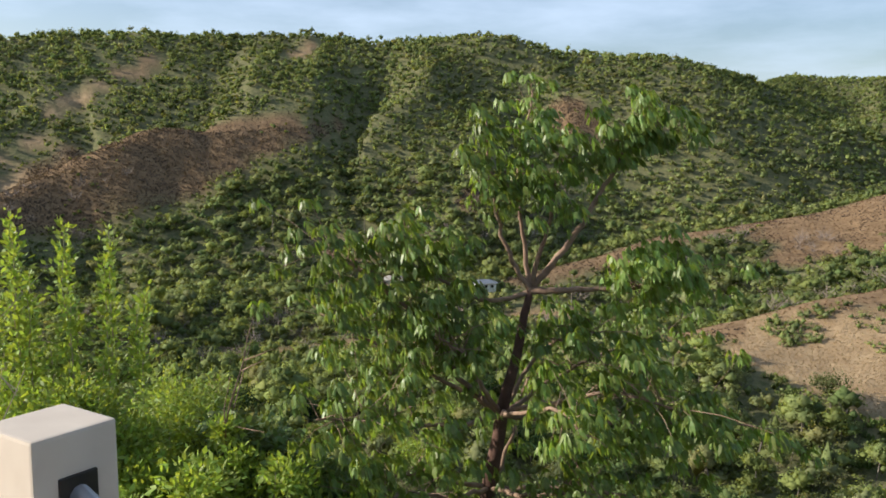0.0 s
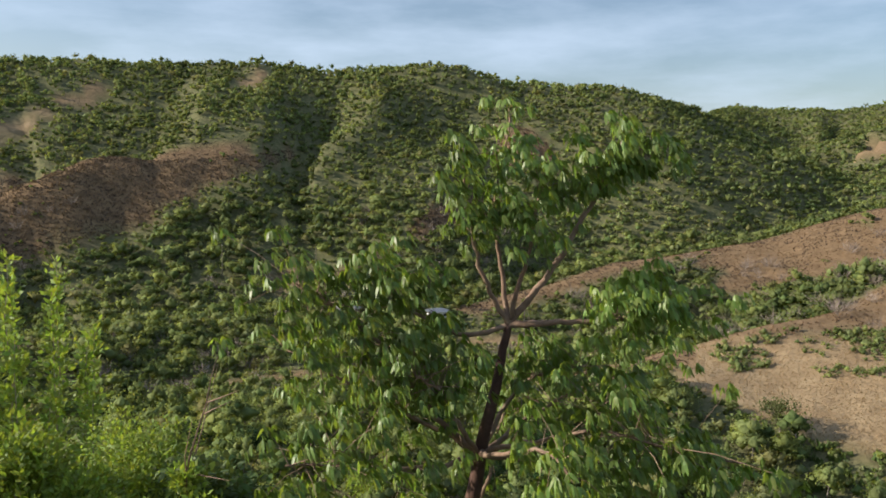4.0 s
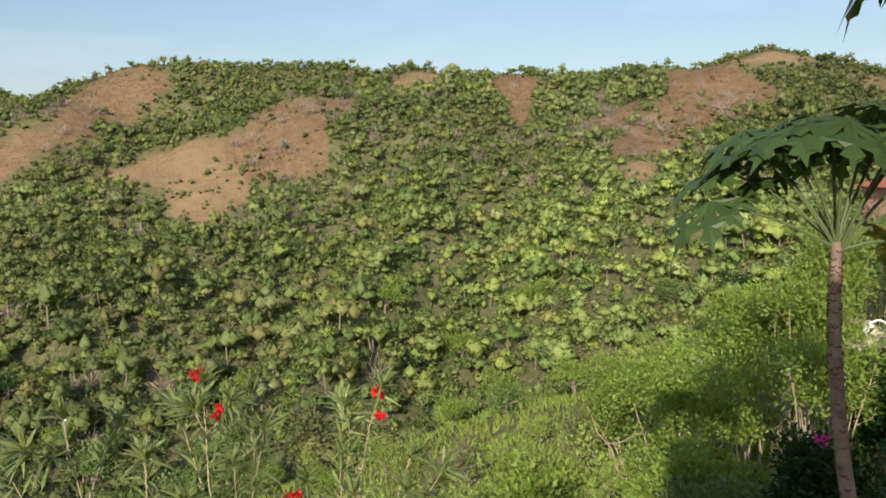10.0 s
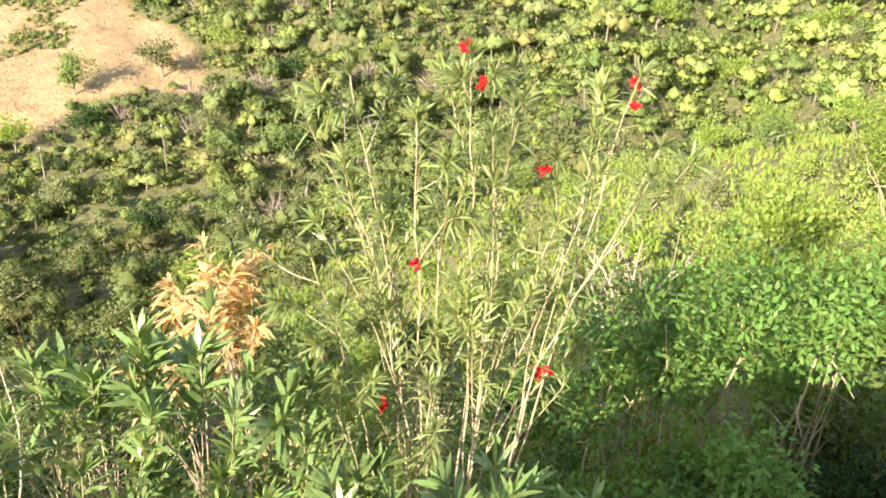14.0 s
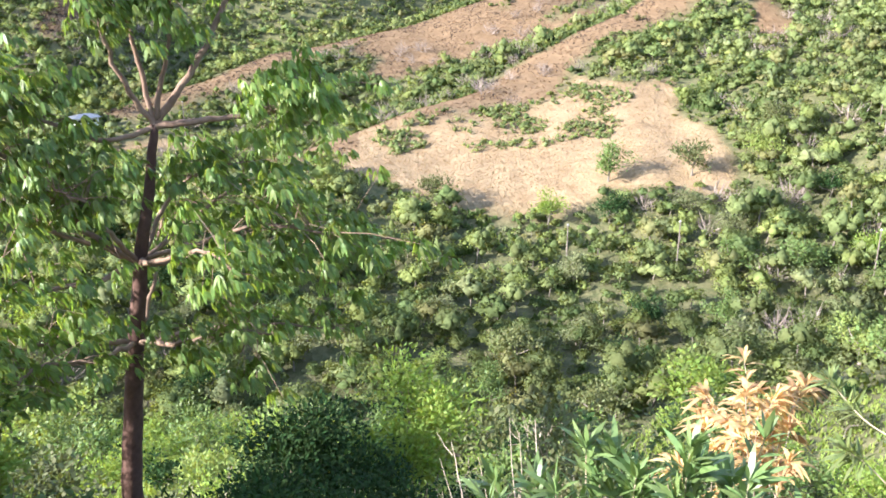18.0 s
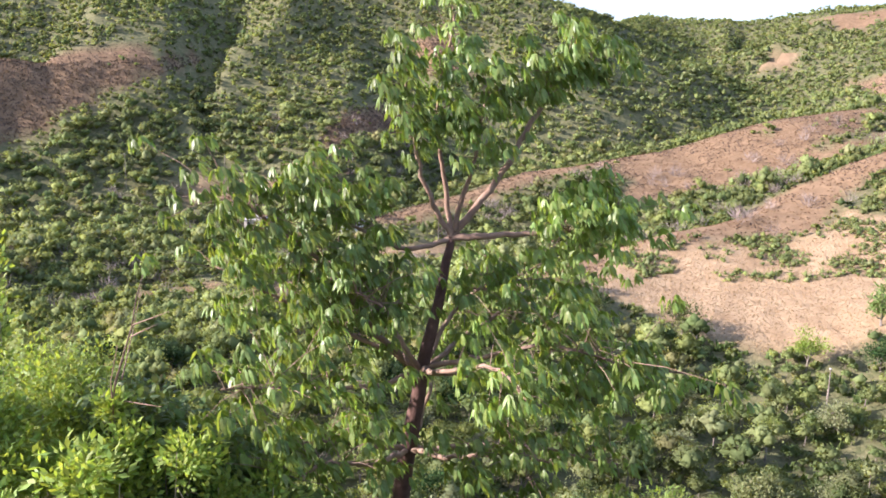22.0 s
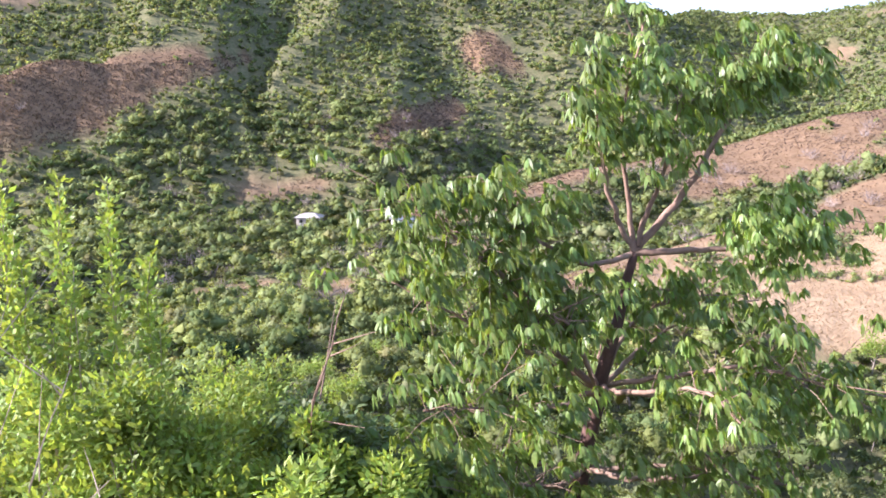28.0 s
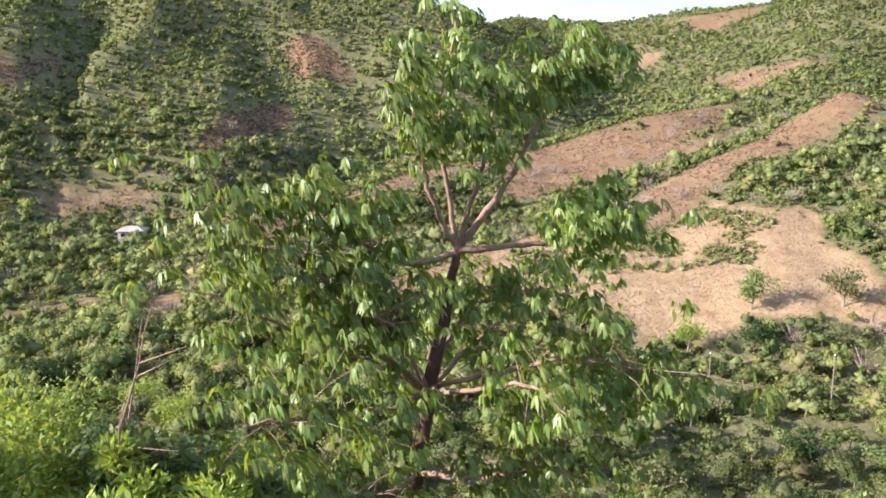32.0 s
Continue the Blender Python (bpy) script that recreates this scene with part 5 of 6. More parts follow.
SLOPE_KINDS = [
    (leaf_fine, (1.9, 1.9, 1.5), 0.20, "small bright green tree on the steep slope"),
    (leaf_mid, (2.0, 2.0, 1.5), 0.21, "small rounded green tree on the steep slope"),
    (leaf_spring, (1.7, 1.7, 1.3), 0.17, "small sunlit yellow-green tree on the slope"),
    (leaf_olive, (1.7, 1.7, 1.2), 0.19, "small dull olive tree on the steep slope"),
    (leaf_deep_and_shade, (1.9, 1.9, 1.5), 0.21, "small dark green tree on the steep slope"),
    (leaf_pale, (1.5, 1.5, 1.3), 0.18, "small pale grey-green tree on the slope"),
]
rs = np.random.default_rng(17)
spots = []
for _ in range(9000):
    r = math.sqrt(rs.uniform(12.5 ** 2, 62 ** 2))
    a = rs.uniform(-44, 108)
    x, y = r * math.sin(radians(a)), r * math.cos(radians(a))
    gap = 2.3 if r < 22 else (2.9 if r < 38 else 3.6)
    if x > 7 and y < 0.5 and x < 24:
        continue
    if math.hypot(x + 6.9, y - 12.7) < 2.6 or math.hypot(x - 0.2, y - 10.5) < 3.0:
        continue
    if all((x - p) ** 2 + (y - q) ** 2 > gap * gap for p, q, _, _ in spots):
        spots.append((x, y, r, a))
moulds = {}
for x, y, r, a in spots:
    u = rs.uniform()
    if a > 62:
        kind = 0 if u < 0.45 else 2 if u < 0.80 else 1 if u < 0.88 else 3 if u < 0.95 else 5
    else:
        kind = 1 if u < 0.36 else 0 if u < 0.56 else 4 if u < 0.76 else 3 if u < 0.88 else 5 if u < 0.95 else 2
    variant = rs.integers(0, 2)
    key = (kind, variant)
    scale = rs.uniform(0.65, 1.1) * (0.75 if r < 22 else 1.0)
    m = Matrix.LocRotScale((x, y, ground_at(x, y) - 0.15), Euler((0, 0, rs.uniform(0, 6.28))), (scale * rs.uniform(0.85, 1.15), scale, scale * rs.uniform(0.85, 1.2)))
    if key not in moulds:
        mat, radii, size, label = SLOPE_KINDS[kind]
        moulds[key] = slope_tree(100 + kind * 3 + int(variant), mat, 1500, radii, size, label, (x, y), trunk=0.5)
    else:
        copy_thing(moulds[key], m)
# thicket of thin bushes over the near slope
rt = np.random.default_rng(47)
THICKET = [
    (leaf_fine, 1500, 0.085, bark_stem, 16, "airy bright green bush with thin stems on the slope"),
    (leaf_olive, 900, 0.085, bark_dry, 26, "thin olive bush with many bare twigs on the slope"),
    (leaf_mid, 1700, 0.085, bark_stem, 14, "green leafy bush on the slope"),
    (leaf_spring, 1300, 0.08, bark_stem, 18, "sunlit yellow-green bush with thin stems"),
    (leaf_pale, 420, 0.07, bark_dry, 30, "grey nearly leafless bush of fine twigs"),
]
thickets = {}
grown_at = []
for _ in range(3000):
    r, a = math.sqrt(rt.uniform(6.0 ** 2, 20.0 ** 2)), rt.uniform(4, 84)
    x, y = r * math.sin(radians(a)), r * math.cos(radians(a))
    if len(grown_at) >= 95 or math.hypot(x - 0.2, y - 10.5) < 1.6 or (x > 6.5 and y < 1.0):
        continue
    if any((x - p) ** 2 + (y - q) ** 2 < 1.25 ** 2 for p, q in grown_at):
        continue
    grown_at.append((x, y))
    kind = int(rt.choice(5, p=(0.3, 0.2, 0.22, 0.16, 0.12)))
    zg = ground_at(x, y)
    if kind not in thickets:
        mat, n, size, bark, stems, text = THICKET[kind]
        thickets[kind] = shrub("slope_bush", (x, y, zg + 1.9), (0.9, 0.9, 0.95), n, size, mat, bark, text, "shrub", "bushes on the near slope", 470 + kind, stems=stems, upright=0.2)
    else:
        q = rt.uniform(0.75, 1.25)
        copy_thing(thickets[kind], Matrix.LocRotScale((x, y, zg - 0.1), Euler((0, 0, rt.uniform(0, 6.28))), (q, q, q * rt.uniform(0.8, 1.15))))

# larger rounded trees on the valley floor and at the foot of the straw-coloured hill
valley = [(75.5, 113, 2.3), (88, 108, 2.3), (70, 104, 1.8), (98, 104, 2.0), (62, 108, 1.6), (80, 98, 1.9), (107, 112, 1.9)]
rv = np.random.default_rng(29)
for _ in range(4000):
    r, a = math.sqrt(rv.uniform(58 ** 2, 135 ** 2)), rv.uniform(-34, 100)
    x, y = r * math.sin(radians(a)), r * math.cos(radians(a))
    if len(valley) < 130 and float(bareness(np.array([x]), np.array([y]))[0][0]) < 0.2 and all((x - p) ** 2 + (y - q) ** 2 > 64 for p, q, _ in valley):
        valley.append((x, y, rv.uniform(1.2, 2.1)))
order = list(moulds.values())
for x, y, scale in valley:
    grown = copy_thing(order[rv.integers(0, len(order))], Matrix.LocRotScale((x, y, ground_at(x, y) - 0.2), Euler((0, 0, rv.uniform(0, 6.28))), (scale, scale * rv.uniform(0.85, 1.15), scale * rv.uniform(0.85, 1.2))))
    grown.name = "valley_tree"
    tagged(grown, "rounded green tree on the valley floor", "tree", "trees on the valley floor")
for k, (x, y, tall) in enumerate(((14.5, 9.0, 3.4), (6.5, 12.5, 3.2), (9.5, 17.0, 3.4), (20.0, 6.5, 3.2), (12.0, 3.4, 3.0), (17.0, 4.6, 3.0), (24.0, 9.0, 3.6), (3.6, 17.0, 3.4), (9.5, 4.6, 2.6), (11.5, 1.4, 2.8))):
    bare_tree(200 + k, (x, y), tall, "leafless pale tree with fine twigs on the slope")


# ---- the shaded garden and the neighbour's house ----
concrete = material("weathered_concrete", (0.55, 0.50, 0.42), (0.42, 0.37, 0.30), 9, 0.85, bump=0.3)
cream = material("cream_masonry_paint", (0.56, 0.50, 0.42), (0.47, 0.41, 0.34), 7, 0.75, bump=0.15)
pink = material("salmon_wall_paint", (0.62, 0.36, 0.27), (0.54, 0.30, 0.22), 4, 0.8, bump=0.1)
white_paint = material("white_paint", (0.78, 0.77, 0.73), (0.66, 0.65, 0.60), 6, 0.5)
tile_red = material("red_roof_tile", (0.42, 0.13, 0.07), (0.30, 0.09, 0.05), 12, 0.8, bump=0.4, vary=0.2)
brown_wood = material("dark_brown_soffit_wood", (0.16, 0.075, 0.05), (0.10, 0.05, 0.035), 10, 0.7, bump=0.2)
black_iron = material("black_iron", (0.03, 0.03, 0.032), (0.05, 0.045, 0.04), 30, 0.5, metal=0.6)
palm_bark = material("grey_palm_trunk", (0.42, 0.39, 0.34), (0.30, 0.27, 0.23), 7, 0.85, bump=0.3)
steel = material("dull_steel_pipe", (0.42, 0.42, 0.42), (0.30, 0.30, 0.30), 20, 0.4, metal=0.8)


def box(x0, x1, y0, y1, z0, z1, bevel=0.0):
    """A box with chamfered edges: vertices and triangles."""
    bm = bmesh.new()
    bmesh.ops.create_cube(bm, size=1.0, matrix=Matrix.Translation(((x0 + x1) / 2, (y0 + y1) / 2, (z0 + z1) / 2)) @ Matrix.Diagonal((x1 - x0, y1 - y0, z1 - z0, 1)))
    if bevel:
        bmesh.ops.bevel(bm, geom=bm.edges[:], offset=bevel, segments=2, affect="EDGES", profile=0.7)
    bmesh.ops.triangulate(bm, faces=bm.faces[:])
    bm.verts.index_update()
    v = np.array([p.co[:] for p in bm.verts])
    f = np.array([[q.index for q in face.verts] for face in bm.faces])
    bm.free()
    return v, f


def turned(vf, centre, degrees):
    v, f = vf
    c, s = math.cos(radians(degrees)), math.sin(radians(degrees))
    p = v - np.array(centre)
    return np.stack([p[:, 0] * c - p[:, 1] * s, p[:, 0] * s + p[:, 1] * c, p[:, 2]], -1) + np.array(centre), f


# garden tree beside the palm
def garden_tree():
    rg = np.random.default_rng(81)
    x, y = 12.45, -4.85
    zg = ground_at(x, y)
    e = thing("garden_tree", (x, y, zg), "upright garden tree with glossy yellow-green leaves and grey trunks", "tree")
    part("trunk", tube(curve_through([(x, y, zg - 0.2), (x + 0.02, y - 0.03, -2.5), (x, y + 0.02, -0.6), (x, y, 0.5)], 6, 0.02, rg), 0.11, 0.03, 8), far_bark, e)
    part("trunk", tube(curve_through([(x + 0.1, y + 0.35, zg - 0.2), (x + 0.05, y + 0.4, -2.3), (x, y + 0.3, -1.0)], 6, 0.02, rg), 0.07, 0.03, 8), far_bark, e)
    for k in range(26):
        z = rg.uniform(-2.5, 0.45)
        wide = 0.6 * (1 - max(0, z + 0.2) / 1.6)
        h = rg.uniform(0, 6.28)
        tip = np.array([x + math.cos(h) * wide * 0.6, y + math.sin(h) * wide * 0.85, z + 0.35])
        limb = part("limb", tube(curve_through([(x, y, z - 0.4), ((x + tip[0]) / 2, (y + tip[1]) / 2, z + 0.05), tuple(tip)], 4), 0.03, 0.008, 5), far_bark, e)
        n = 400
        P = tip + rg.normal(size=(n, 3)) * np.array([0.27, 0.22, 0.27])
        D = unit(rg.normal(size=(n, 3)) + np.array([0, 0, -0.35]))
        L = rg.uniform(0.08, 0.145, n)
        part("leaves", blades(P, D, unit(np.array([-0.5, 0, 0.8]) + rg.normal(size=(n, 3)) * 0.5), L, L * 0.42, 0.15), leaf_mid if k % 3 == 0 else leaf_lime, limb)


garden_tree()


def royal_palm():
    rg = np.random.default_rng(82)
    x, y = 15.0, -6.75
    zg = ground_at(x, y)
    e = thing("royal_palm", (x, y, zg), "royal palm with a smooth grey trunk and green crownshaft", "palm")
    line = curve_through([(x, y, zg - 0.2), (x, y, -3.0), (x, y, -0.5), (x, y, 1.6)], 8)
    part("trunk", tube(line, 0.27, 0.20, 16), palm_bark, e, smooth=True)
    rings = []
    for z in np.arange(zg + 0.4, 1.55, 0.14):
        s = (z - zg) / (1.6 - zg)
        r = 0.272 - 0.07 * s
        a = np.linspace(0, 2 * math.pi, 17)
        rings.append(tube(np.stack([x + r * np.cos(a), y + r * np.sin(a), np.full(17, z)], -1), 0.006, 0.006, 4))
    part("ring_scars", merged(rings), palm_bark, e)
    part("crownshaft", tube(np.array([(x, y, 1.58), (x, y, 2.2), (x, y, 2.9)]), 0.19, 0.12, 14), stalk_green, e, "smooth pale green crownshaft", smooth=True)
    for k in range(11):
        h = 2 * math.pi * k / 11 + rg.normal() * 0.1
        w = np.array([math.cos(h), math.sin(h), 0])
        rise = rg.uniform(0.5, 1.2)
        c = curve_through([(x, y, 2.9), tuple(np.array([x, y, 2.9]) + w * 0.9 + (0, 0, rise)), tuple(np.array([x, y, 2.9]) + w * 2.0 + (0, 0, rise * 0.7)), tuple(np.array([x, y, 2.9]) + w * 2.7 + (0, 0, -0.5))], 8)
        frond = part("frond", tube(c, 0.03, 0.008, 5), stalk_green, e)
        s = np.repeat(np.linspace(3, len(c) - 1.01, 42), 2)
        i0 = s.astype(int)
        root = c[i0] + (c[np.minimum(i0 + 1, len(c) - 1)] - c[i0]) * (s - i0)[:, None]
        side = np.cross(w, (0, 0, 1.0))
        sign = np.tile([1, -1], 42)[:, None]
        D = unit(side * sign + w * 0.5 + np.array([0, 0, -0.45]) + rg.normal(size=root.shape) * 0.15)
        L = rg.uniform(0.45, 0.65, len(root))
        part("leaf_blade", blades(root, D, np.tile(np.array([[0, 0, 1.0]]), (len(root), 1)), L, L * 0.07, 0.3), leaf_mid, frond)


royal_palm()


def fan_palm(at, top, seed, n=13, size=0.42, label="small fan palm with pale yellow-green fans"):
    rg = np.random.default_rng(seed)
    x, y = at
    zg = ground_at(x, y)
    e = thing("fan_palm", (x, y, zg), label, "palm", "fan palms in the garden")
    part("trunk", tube(np.array([(x, y, zg - 0.2), (x, y, (zg + top) / 2), (x, y, top)]), 0.09, 0.08, 8), bark_dark, e)
    for k in range(n):
        h = 2 * math.pi * k / n + rg.normal() * 0.2
        w = unit(np.array([math.cos(h), math.sin(h), rg.uniform(-0.5, 0.9)]))
        hub = np.array([x, y, top]) + w * rg.uniform(0.35, 0.6)
        frond = part("stalk", tube(np.array([(x, y, top), hub * 0.5 + np.array([x, y, top]) * 0.5 + (0, 0, 0.04), hub]), 0.012, 0.007, 5), stalk_green, e)
        a = np.linspace(-1.9, 1.9, 22)
        side = unit(np.cross(w, (0, 0, 1.0)))
        D = np.cos(a)[:, None] * w + np.sin(a)[:, None] * side
        part("fan", blades(np.repeat(hub[None], 22, 0), D, np.tile(np.cross(side, w), (22, 1)), np.full(22, size) * rg.uniform(0.85, 1.1, 22), np.full(22, size * 0.10), 0.25), leaf_lime, frond)
    return e


fan_palm((15.2, -4.15), -2.75, 83)
fan_palm((14.6, -4.3), -1.7, 84, 11, 0.38)
fan_palm((7.2, -1.9), -4.6, 85, 12, 0.45, "low shaded fan palm with green fans")


# planting under the papayas, with the garden's shade put into its leaf colour
def bougainvillea(at, radii, seed, blooms):
    e = shrub("bougainvillea", at, radii, 5200, 0.10, leaf_deep_and_shade, bark_stem, "deep green bougainvillea with magenta blooms, leaf colour darkened for shade", "shrub", "bougainvilleas", seed)
    rg = np.random.default_rng(seed + 1)
    for b in blooms:
        n = 18
        P = np.array(b) + rg.normal(size=(n, 3)) * np.array([0.035, 0.045, 0.03])
        part("bloom", flakes(P, rg.normal(size=(n, 3)), rg.normal(size=(n, 3)), np.full(n, 0.06), np.full(n, 0.05)), petal_magenta, e, "magenta bloom")["kind"] = "stuff"


bougainvillea((9.3, -2.8, -2.35), (1.1, 1.1, 1.3), 301, [(8.4, -2.25, -2.55), (8.55, -2.5, -2.42)])
bougainvillea((11.0, -1.6, -3.1), (0.8, 0.8, 0.9), 303, [(10.4, -1.55, -3.15)])
# the darkest shrubs here have shade mixed into their leaf colour
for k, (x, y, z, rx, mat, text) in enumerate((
        (8.2, -1.2, -3.6, 1.1, leaf_deep_and_shade, "dense deep green garden shrub, leaf colour darkened for shade"), (7.0, -0.4, -4.4, 1.0, leaf_deep_and_shade, "dense deep green garden shrub, leaf colour darkened for shade"), (9.8, -3.9, -2.6, 1.2, leaf_deep_and_shade, "dense deep green garden shrub, leaf colour darkened for shade"),
        (8.3, -3.8, -2.9, 1.1, leaf_deep_and_shade, "dense deep green garden shrub, leaf colour darkened for shade"), (11.6, -3.3, -2.7, 0.9, leaf_mid, "feathery green garden shrub"), (12.4, -3.6, -2.5, 0.8, leaf_mid, "feathery green garden shrub"),
        (7.4, -2.6, -3.9, 1.0, leaf_deep_and_shade, "dense deep green garden shrub, leaf colour darkened for shade"), (13.2, -5.9, -2.3, 0.9, leaf_mid, "green garden shrub beside the palm"), (14.0, -2.2, -2.4, 1.0, leaf_fine, "sunlit green garden shrub"),
        (15.8, -2.2, -1.6, 1.2, leaf_fine, "sunlit bright green garden tree"), (16.8, -2.9, -1.0, 1.0, leaf_lime, "sunlit yellow-green garden tree"), (18.6, -4.2, -0.6, 1.2, leaf_mid, "green garden tree behind the wall"), (15.6, -3.6, -3.35, 0.8, leaf_deep_and_shade, "dark green shrub under the garden wall"), (16.3, -3.1, -3.3, 0.7, leaf_deep_and_shade, "dark green shrub under the garden wall"), (14.6, -3.2, -3.5, 0.9, leaf_deep_and_shade, "dark green shrub under the garden wall"), (15.6, -5.7, -1.5, 0.9, leaf_mid, "green garden shrub beside the palm"), (14.0, -5.6, -2.2, 0.9, leaf_deep_and_shade, "dark garden shrub beside the palm"), (34.0, -7.0, -1.9, 2.0, leaf_mid, "green tree below the far house"), (36.0, -9.4, -1.7, 2.0, leaf_fine, "green tree below the far house"), (30.0, -5.6, -2.6, 2.0, leaf_lime, "sunlit yellow-green tree on the slope"), (10.4, -5.2, -2.2, 1.2, leaf_deep_and_shade, "dense deep green garden shrub, leaf colour darkened for shade"), (45.0, -10.0, -2.5, 2.6, leaf_mid, "green tree below the far house"), (46.0, -12.3, -2.3, 2.8, leaf_mid, "green tree below the far house"), (45.5, -11.3, -4.4, 2.6, leaf_mid, "green tree below the far house"), (44.0, -8.6, -3.2, 2.2, leaf_fine, "bright green tree below the far house"), (17.6, -1.9, -2.0, 1.3, leaf_fine, "sunlit bright green garden tree"),
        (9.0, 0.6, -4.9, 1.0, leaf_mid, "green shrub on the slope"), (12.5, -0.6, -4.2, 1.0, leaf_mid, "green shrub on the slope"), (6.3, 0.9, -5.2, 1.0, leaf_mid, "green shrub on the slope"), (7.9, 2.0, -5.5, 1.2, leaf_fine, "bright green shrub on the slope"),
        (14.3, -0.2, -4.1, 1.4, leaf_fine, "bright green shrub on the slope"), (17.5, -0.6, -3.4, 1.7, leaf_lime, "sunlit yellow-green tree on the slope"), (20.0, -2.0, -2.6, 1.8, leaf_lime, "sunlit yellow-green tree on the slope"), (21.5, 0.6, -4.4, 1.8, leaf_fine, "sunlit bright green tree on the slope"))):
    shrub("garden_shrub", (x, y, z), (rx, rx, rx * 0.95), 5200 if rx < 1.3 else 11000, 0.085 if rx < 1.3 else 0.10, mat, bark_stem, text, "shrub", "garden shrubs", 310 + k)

# curved garden wall with railing, post and lamp
def garden_wall():
    zw = -3.2
    a = np.radians(np.linspace(118, 205, 22))
    cx, cy, r = 17.9, -4.3, 1.25
    arc = np.stack([cx + r * np.cos(a), cy + r * np.sin(a)], -1)
    e = thing("garden_wall", (arc[11][0], arc[11][1], ground_at(*arc[11]) - 0.3), "curved pinkish masonry terrace wall with iron railing", "wall")
    v, f = [], []
    for k, (x, y) in enumerate(arc):
        nx, ny = math.cos(a[k]), math.sin(a[k])
        for d, z in ((0.10, zw - 0.35), (0.10, zw + 0.25 - 0.02 * k), (-0.10, zw + 0.25 - 0.02 * k), (-0.10, zw - 0.35)):
            v.append((x + nx * d, y + ny * d, z))
    for k in range(len(arc) - 1):
        for q in range(4):
            f.append((k * 4 + q, k * 4 + (q + 1) % 4, k * 4 + 4 + (q + 1) % 4, k * 4 + 4 + q))
    part("masonry", (np.array(v), np.array(f)), concrete, e)
    for k in range(1, 21):
        x, y = arc[k]
        z = zw + 0.24 - 0.02 * k
        part("baluster", tube(np.array([(x, y, z), (x, y, z + 0.35), (x, y, z + 0.7)]), 0.012, 0.012, 6), black_iron, e)
    part("top_rail", tube(np.stack([arc[:, 0], arc[:, 1], zw + 0.94 - 0.02 * np.arange(22)], -1), 0.018, 0.018, 6), black_iron, e)


garden_wall()
e = thing("gate_post", (16.94, -3.81, -3.6), "square white painted post with a flat cap", "post")
part("shaft", box(16.84, 17.04, -3.91, -3.71, -5.4, -2.42, 0.01), white_paint, e)
part("cap", box(16.81, 17.07, -3.94, -3.68, -2.42, -2.34, 0.012), white_paint, e)
e = thing("wall_lamp", (16.75, -3.55, -3.2), "white globe lamp on a curved white arm", "lamp")
part("arm", tube(curve_through([(16.8, -3.72, -3.3), (16.78, -3.70, -3.02), (16.82, -3.55, -2.92), (16.85, -3.40, -2.98)], 6), 0.022, 0.018, 8), white_paint, e)
bv, bf = ico(3)
part("globe", (bv * (0.11, 0.11, 0.13) + (16.85, -3.38, -3.1), bf), white_paint, e, smooth=True)
part("collar", tube(np.array([(16.85, -3.39, -3.02), (16.85, -3.385, -2.98), (16.85, -3.38, -2.93)]), 0.07, 0.03, 10), white_paint, e)


def neighbour_house():
    e = thing("house", (19.5, -9.5, -4.5), "salmon house with white eaves, brown soffit and red tile roof", "house")
    part("wall", box(17.6, 24.0, -14.0, -7.9, -6.0, 1.6, 0.02), pink, e)
    part("column", box(17.1, 17.45, -8.15, -7.8, -5.5, 1.55, 0.02), pink, e)
    part("soffit", box(16.75, 24.6, -14.6, -6.75, 1.55, 1.72, 0.01), brown_wood, e)
    for k in range(3):
        part("fascia", box(16.70 - 0.05 * k, 24.65, -14.65, -6.70 + 0.05 * k, 1.72 + 0.14 * k, 1.85 + 0.14 * k, 0.012), white_paint, e)
    roof = part("roof", (np.array([(16.5, -6.5, 2.13), (24.9, -6.5, 2.13), (24.9, -14.9, 2.13), (16.5, -14.9, 2.13), (20.7, -10.7, 3.4), (20.7, -10.7, 3.4), (16.5, -6.5, 2.2), (24.9, -6.5, 2.2), (24.9, -14.9, 2.2), (16.5, -14.9, 2.2)]), np.array([(0, 1, 2, 3), (0, 6, 7, 1), (1, 7, 8, 2), (2, 8, 9, 3), (3, 9, 6, 0), (6, 9, 5, 4), (7, 6, 4, 5), (8, 7, 5, 4), (9, 8, 4, 5)])), tile_red, e)
    for k in range(26):
        y = -6.6 - k * 0.31
        half = abs(y + 10.7) / 4.2
        part("tile_row", tube(np.array([(16.46, y, 2.22), (17.6, y, 2.22 + 1.2 * 1.1 / 4.2), (16.5 + 4.1 * (1 - half) + 0.1, y, 2.24 + 1.2 * (1 - half))]), 0.07, 0.07, 6), tile_red, roof)
    part("balcony_rail", box(16.9, 17.0, -11.0, -7.6, -1.0, -0.92, 0.01), brown_wood, e)
    for k in range(14):
        y = -7.7 - 0.24 * k
        part("baluster", box(16.93, 16.98, y - 0.02, y + 0.02, -1.75, -1.0), brown_wood, e)
    part("balcony_slab", box(16.8, 17.7, -11.2, -7.5, -1.95, -1.75, 0.02), tile_red, e)
    part("arch_wall", box(16.2, 16.6, -8.6, -7.55, -6.0, -1.15, 0.06), pink, e)
    part("window", box(17.57, 17.62, -10.5, -9.3, -0.9, 0.7, 0.01), black_iron, e)
    return e


neighbour_house().location = (19.8, -9.85, -4.5)


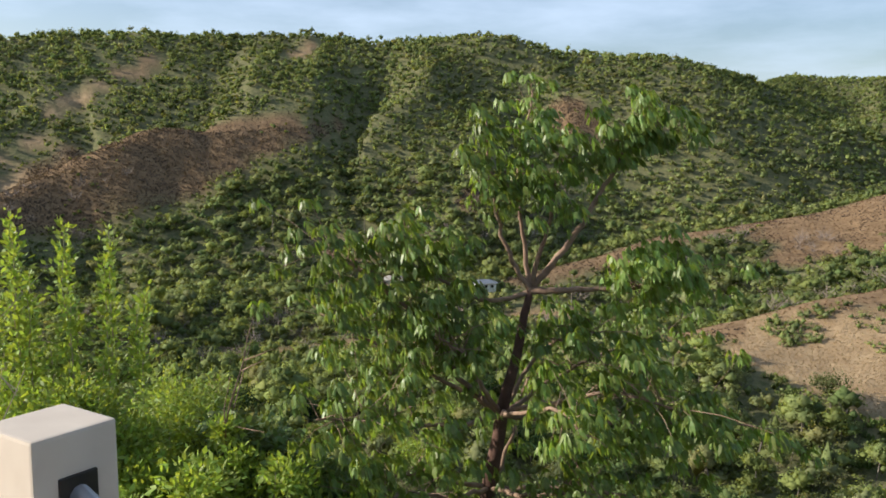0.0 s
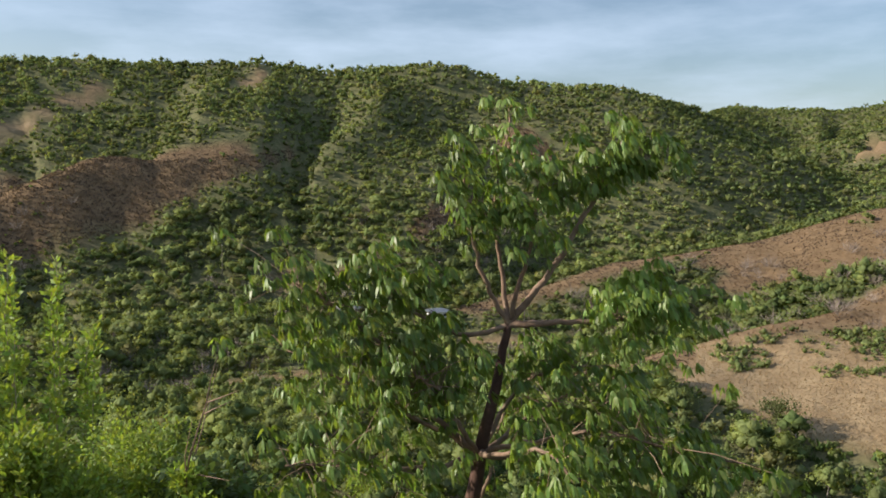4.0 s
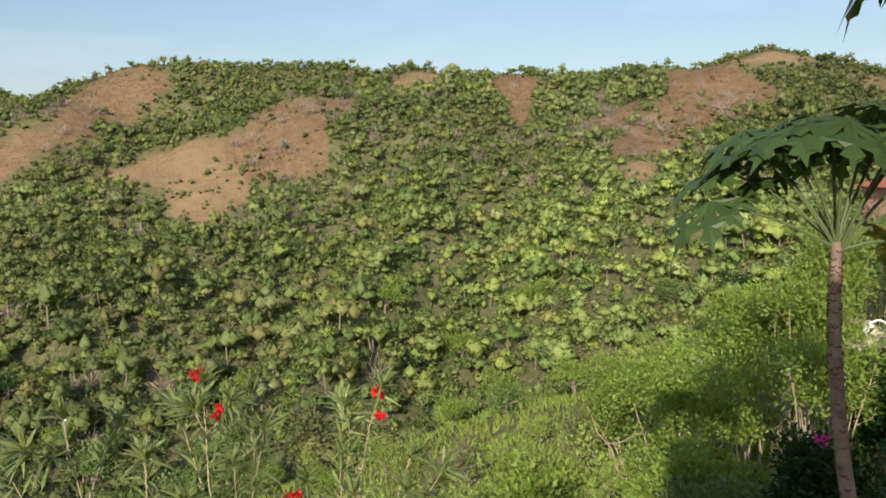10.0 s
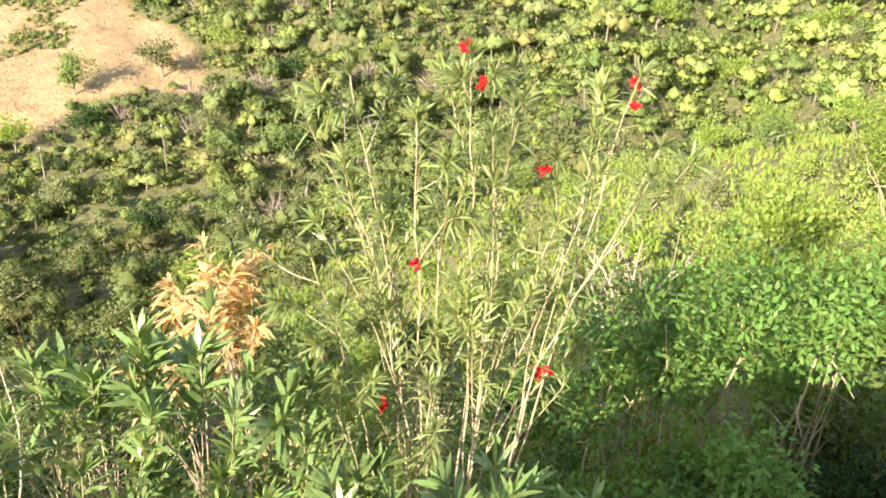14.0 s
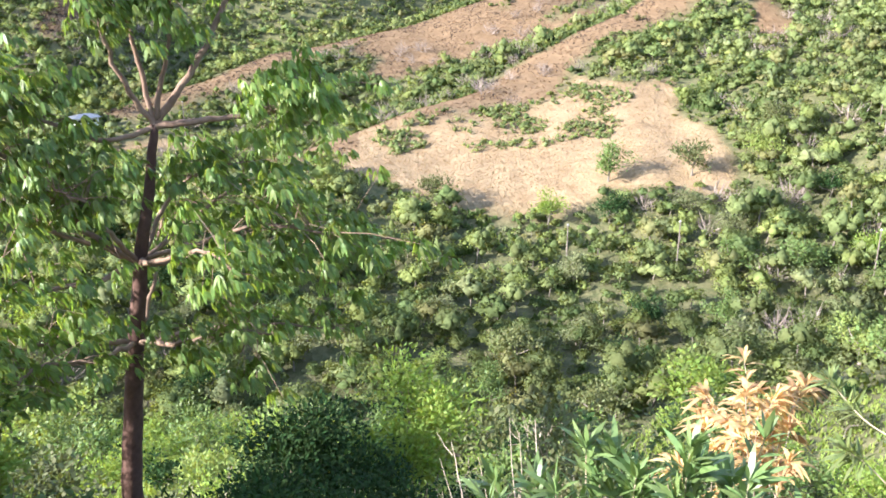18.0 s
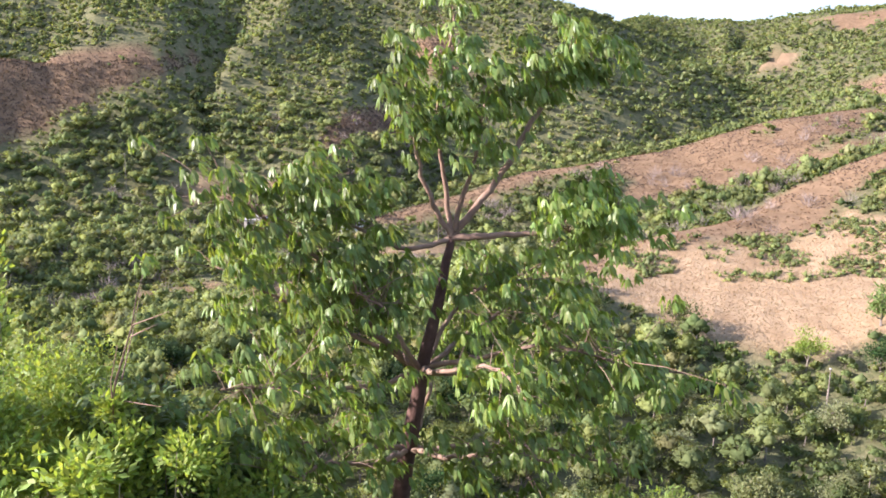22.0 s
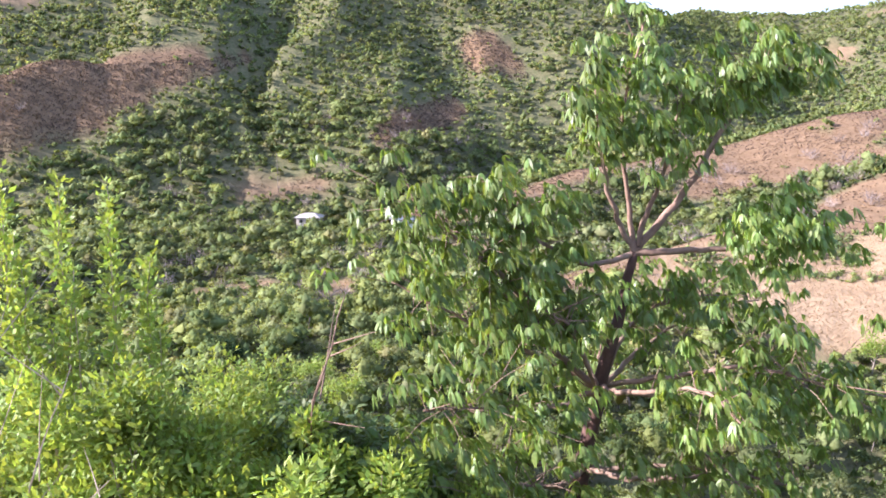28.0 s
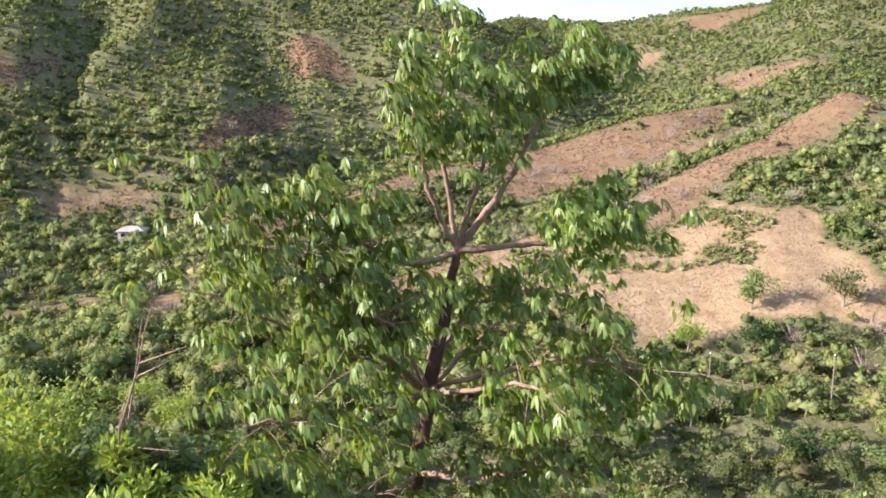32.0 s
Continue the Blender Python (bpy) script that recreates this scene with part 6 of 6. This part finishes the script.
def far_house(at, size, wall, roof_mat, label, turn=0, base=None):
    x, y = at
    z = ground_at(x, y) if base is None else base
    w, d, h = size
    c = (x, y, z)
    e = thing("house", c, label, "house")
    part("wall", turned(box(x - w, x + w, y - d, y + d, z - 7, z + h, 0.05), c, turn), wall, e)
    rv = np.array([(x - w - 0.6, y - d - 0.6, z + h), (x + w + 0.6, y - d - 0.6, z + h), (x + w + 0.6, y + d + 0.6, z + h), (x - w - 0.6, y + d + 0.6, z + h), (x - w * 0.4, y, z + h * 1.45), (x + w * 0.4, y, z + h * 1.45)])
    part("roof", turned((rv, np.array([(0, 1, 5, 4), (1, 2, 5, 5), (2, 3, 4, 5), (3, 0, 4, 4), (0, 3, 2, 1)])), c, turn), roof_mat, e)
    for k in range(3):
        q = x - w * 0.6 + k * w * 0.6
        win = part("window", turned(box(q - w * 0.14, q + w * 0.14, y - d - 0.06, y - d + 0.04, z + h * 0.35, z + h * 0.75), c, turn), black_iron, e)
        part("sill", turned(box(q - w * 0.17, q + w * 0.17, y - d - 0.12, y - d + 0.02, z + h * 0.3, z + h * 0.35), c, turn), white_paint, win)


far_house((365, 398), (6, 4, 3.2), white_paint, tile_red, "white house with red roof on a hilltop", 40)
far_house((342, 418), (5, 3.5, 3.0), pink, tile_red, "salmon house with red roof on a ridge", 40)
far_house((-1.1, 214), (2.6, 1.8, 1.7), white_paint, steel, "small white house with pale metal roof among trees", 10, ground_at(-1.1, 214) + 1.1)
far_house((-26.7, 236), (3.2, 2.4, 2.4), cream, palm_bark, "small cream house among the valley trees", -10, ground_at(-26.7, 236) + 1.9)
far_house((58, -14.0), (1.8, 1.6, 1.5), pink, tile_red, "salmon house with orange tile roof beyond the garden", 20, -3.5)


def pole(at, tall, label="slender pale wooden utility pole among the trees"):
    x, y = at
    z = ground_at(x, y)
    e = thing("utility_pole", (x, y, z), label, "pole", "utility poles in the valley")
    part("shaft", tube(np.array([(x, y, z - 0.5), (x, y, z + tall / 2), (x, y, z + tall)]), 0.10, 0.07, 8), far_bark, e)
    part("cap", tube(np.array([(x, y, z + tall), (x, y, z + tall + 0.1), (x, y, z + tall + 0.15)]), 0.15, 0.1, 8), steel, e)


for at, tall in (((85.4, 69.8), 7.5), ((68.9, 86.2), 7.5), ((-38, 256), 10), ((-65.6, 253.4), 10), ((20, 205), 8), ((58, 96), 6.5)):
    pole(at, tall)


# ---- the terrace that carries the camera ----
RAIL = np.array([0.86, -0.51])
POST = np.array([-0.965, 1.76])


def terrace():
    a = -30.7
    e = thing("terrace_post", (POST[0], POST[1], -1.62), "cream concrete terrace post with a flat chamfered top", "post")
    c = (POST[0], POST[1], -1.0)
    x, y = POST
    part("shaft", turned(box(x - 0.10, x + 0.10, y - 0.10, y + 0.10, -1.62, -0.605, 0.008), c, a), cream, e)
    for q in (x + 0.101, x - 0.101):
        part("rail_socket", turned(box(q - 0.006, q + 0.006, y - 0.045, y + 0.045, -0.775, -0.70, 0.004), c, a), black_iron, e)
    r = thing("stair_rail", (x, y, -1.62), "grey steel pipe rail running out of the post", "railing")
    p0 = np.array([x, y]) + RAIL * 0.09
    pts = [(*p0, -0.745), (*(p0 + RAIL * 0.8), -1.06), (*(p0 + RAIL * 1.9), -1.5)]
    part("pipe", tube(np.array(pts), 0.026, 0.026, 12), steel, r, smooth=True)
    part("foot", tube(np.array([pts[-1], (pts[-1][0], pts[-1][1], -1.58), (pts[-1][0], pts[-1][1], -1.64)]), 0.026, 0.03, 10), steel, r)


terrace()
slab = mesh_object("floor", *turned(box(-7.0, 1.3, -6.4, 1.86, -1.85, -1.62, 0.01), (POST[0], POST[1], -1.7), 0), concrete)
slab.matrix_world = Matrix.Translation((POST[0], POST[1], 0)) @ Matrix.Rotation(radians(-30.7), 4, "Z") @ Matrix.Translation((-POST[0], -POST[1], 0))
tagged(slab, "plain concrete terrace floor", "floor", kind="structure")
for name, vf, mat in (
        ("wall_house", box(-13.0, -2.9, -13.0, -0.95, -7.0, 2.3, 0.02), cream),
        ("wall_foundation", box(-6.0, 0.6, -6.0, 0.2, -7.5, -1.87, 0.02), cream),
        ("roof_house", box(-13.7, -2.4, -13.7, -0.5, 2.3, 2.8, 0.03), tile_red)):
    tagged(mesh_object(name, *vf, mat), "plain cream house wall behind the terrace" if "wall" in name else "red tiled roof slab of the house", "house", kind="structure")
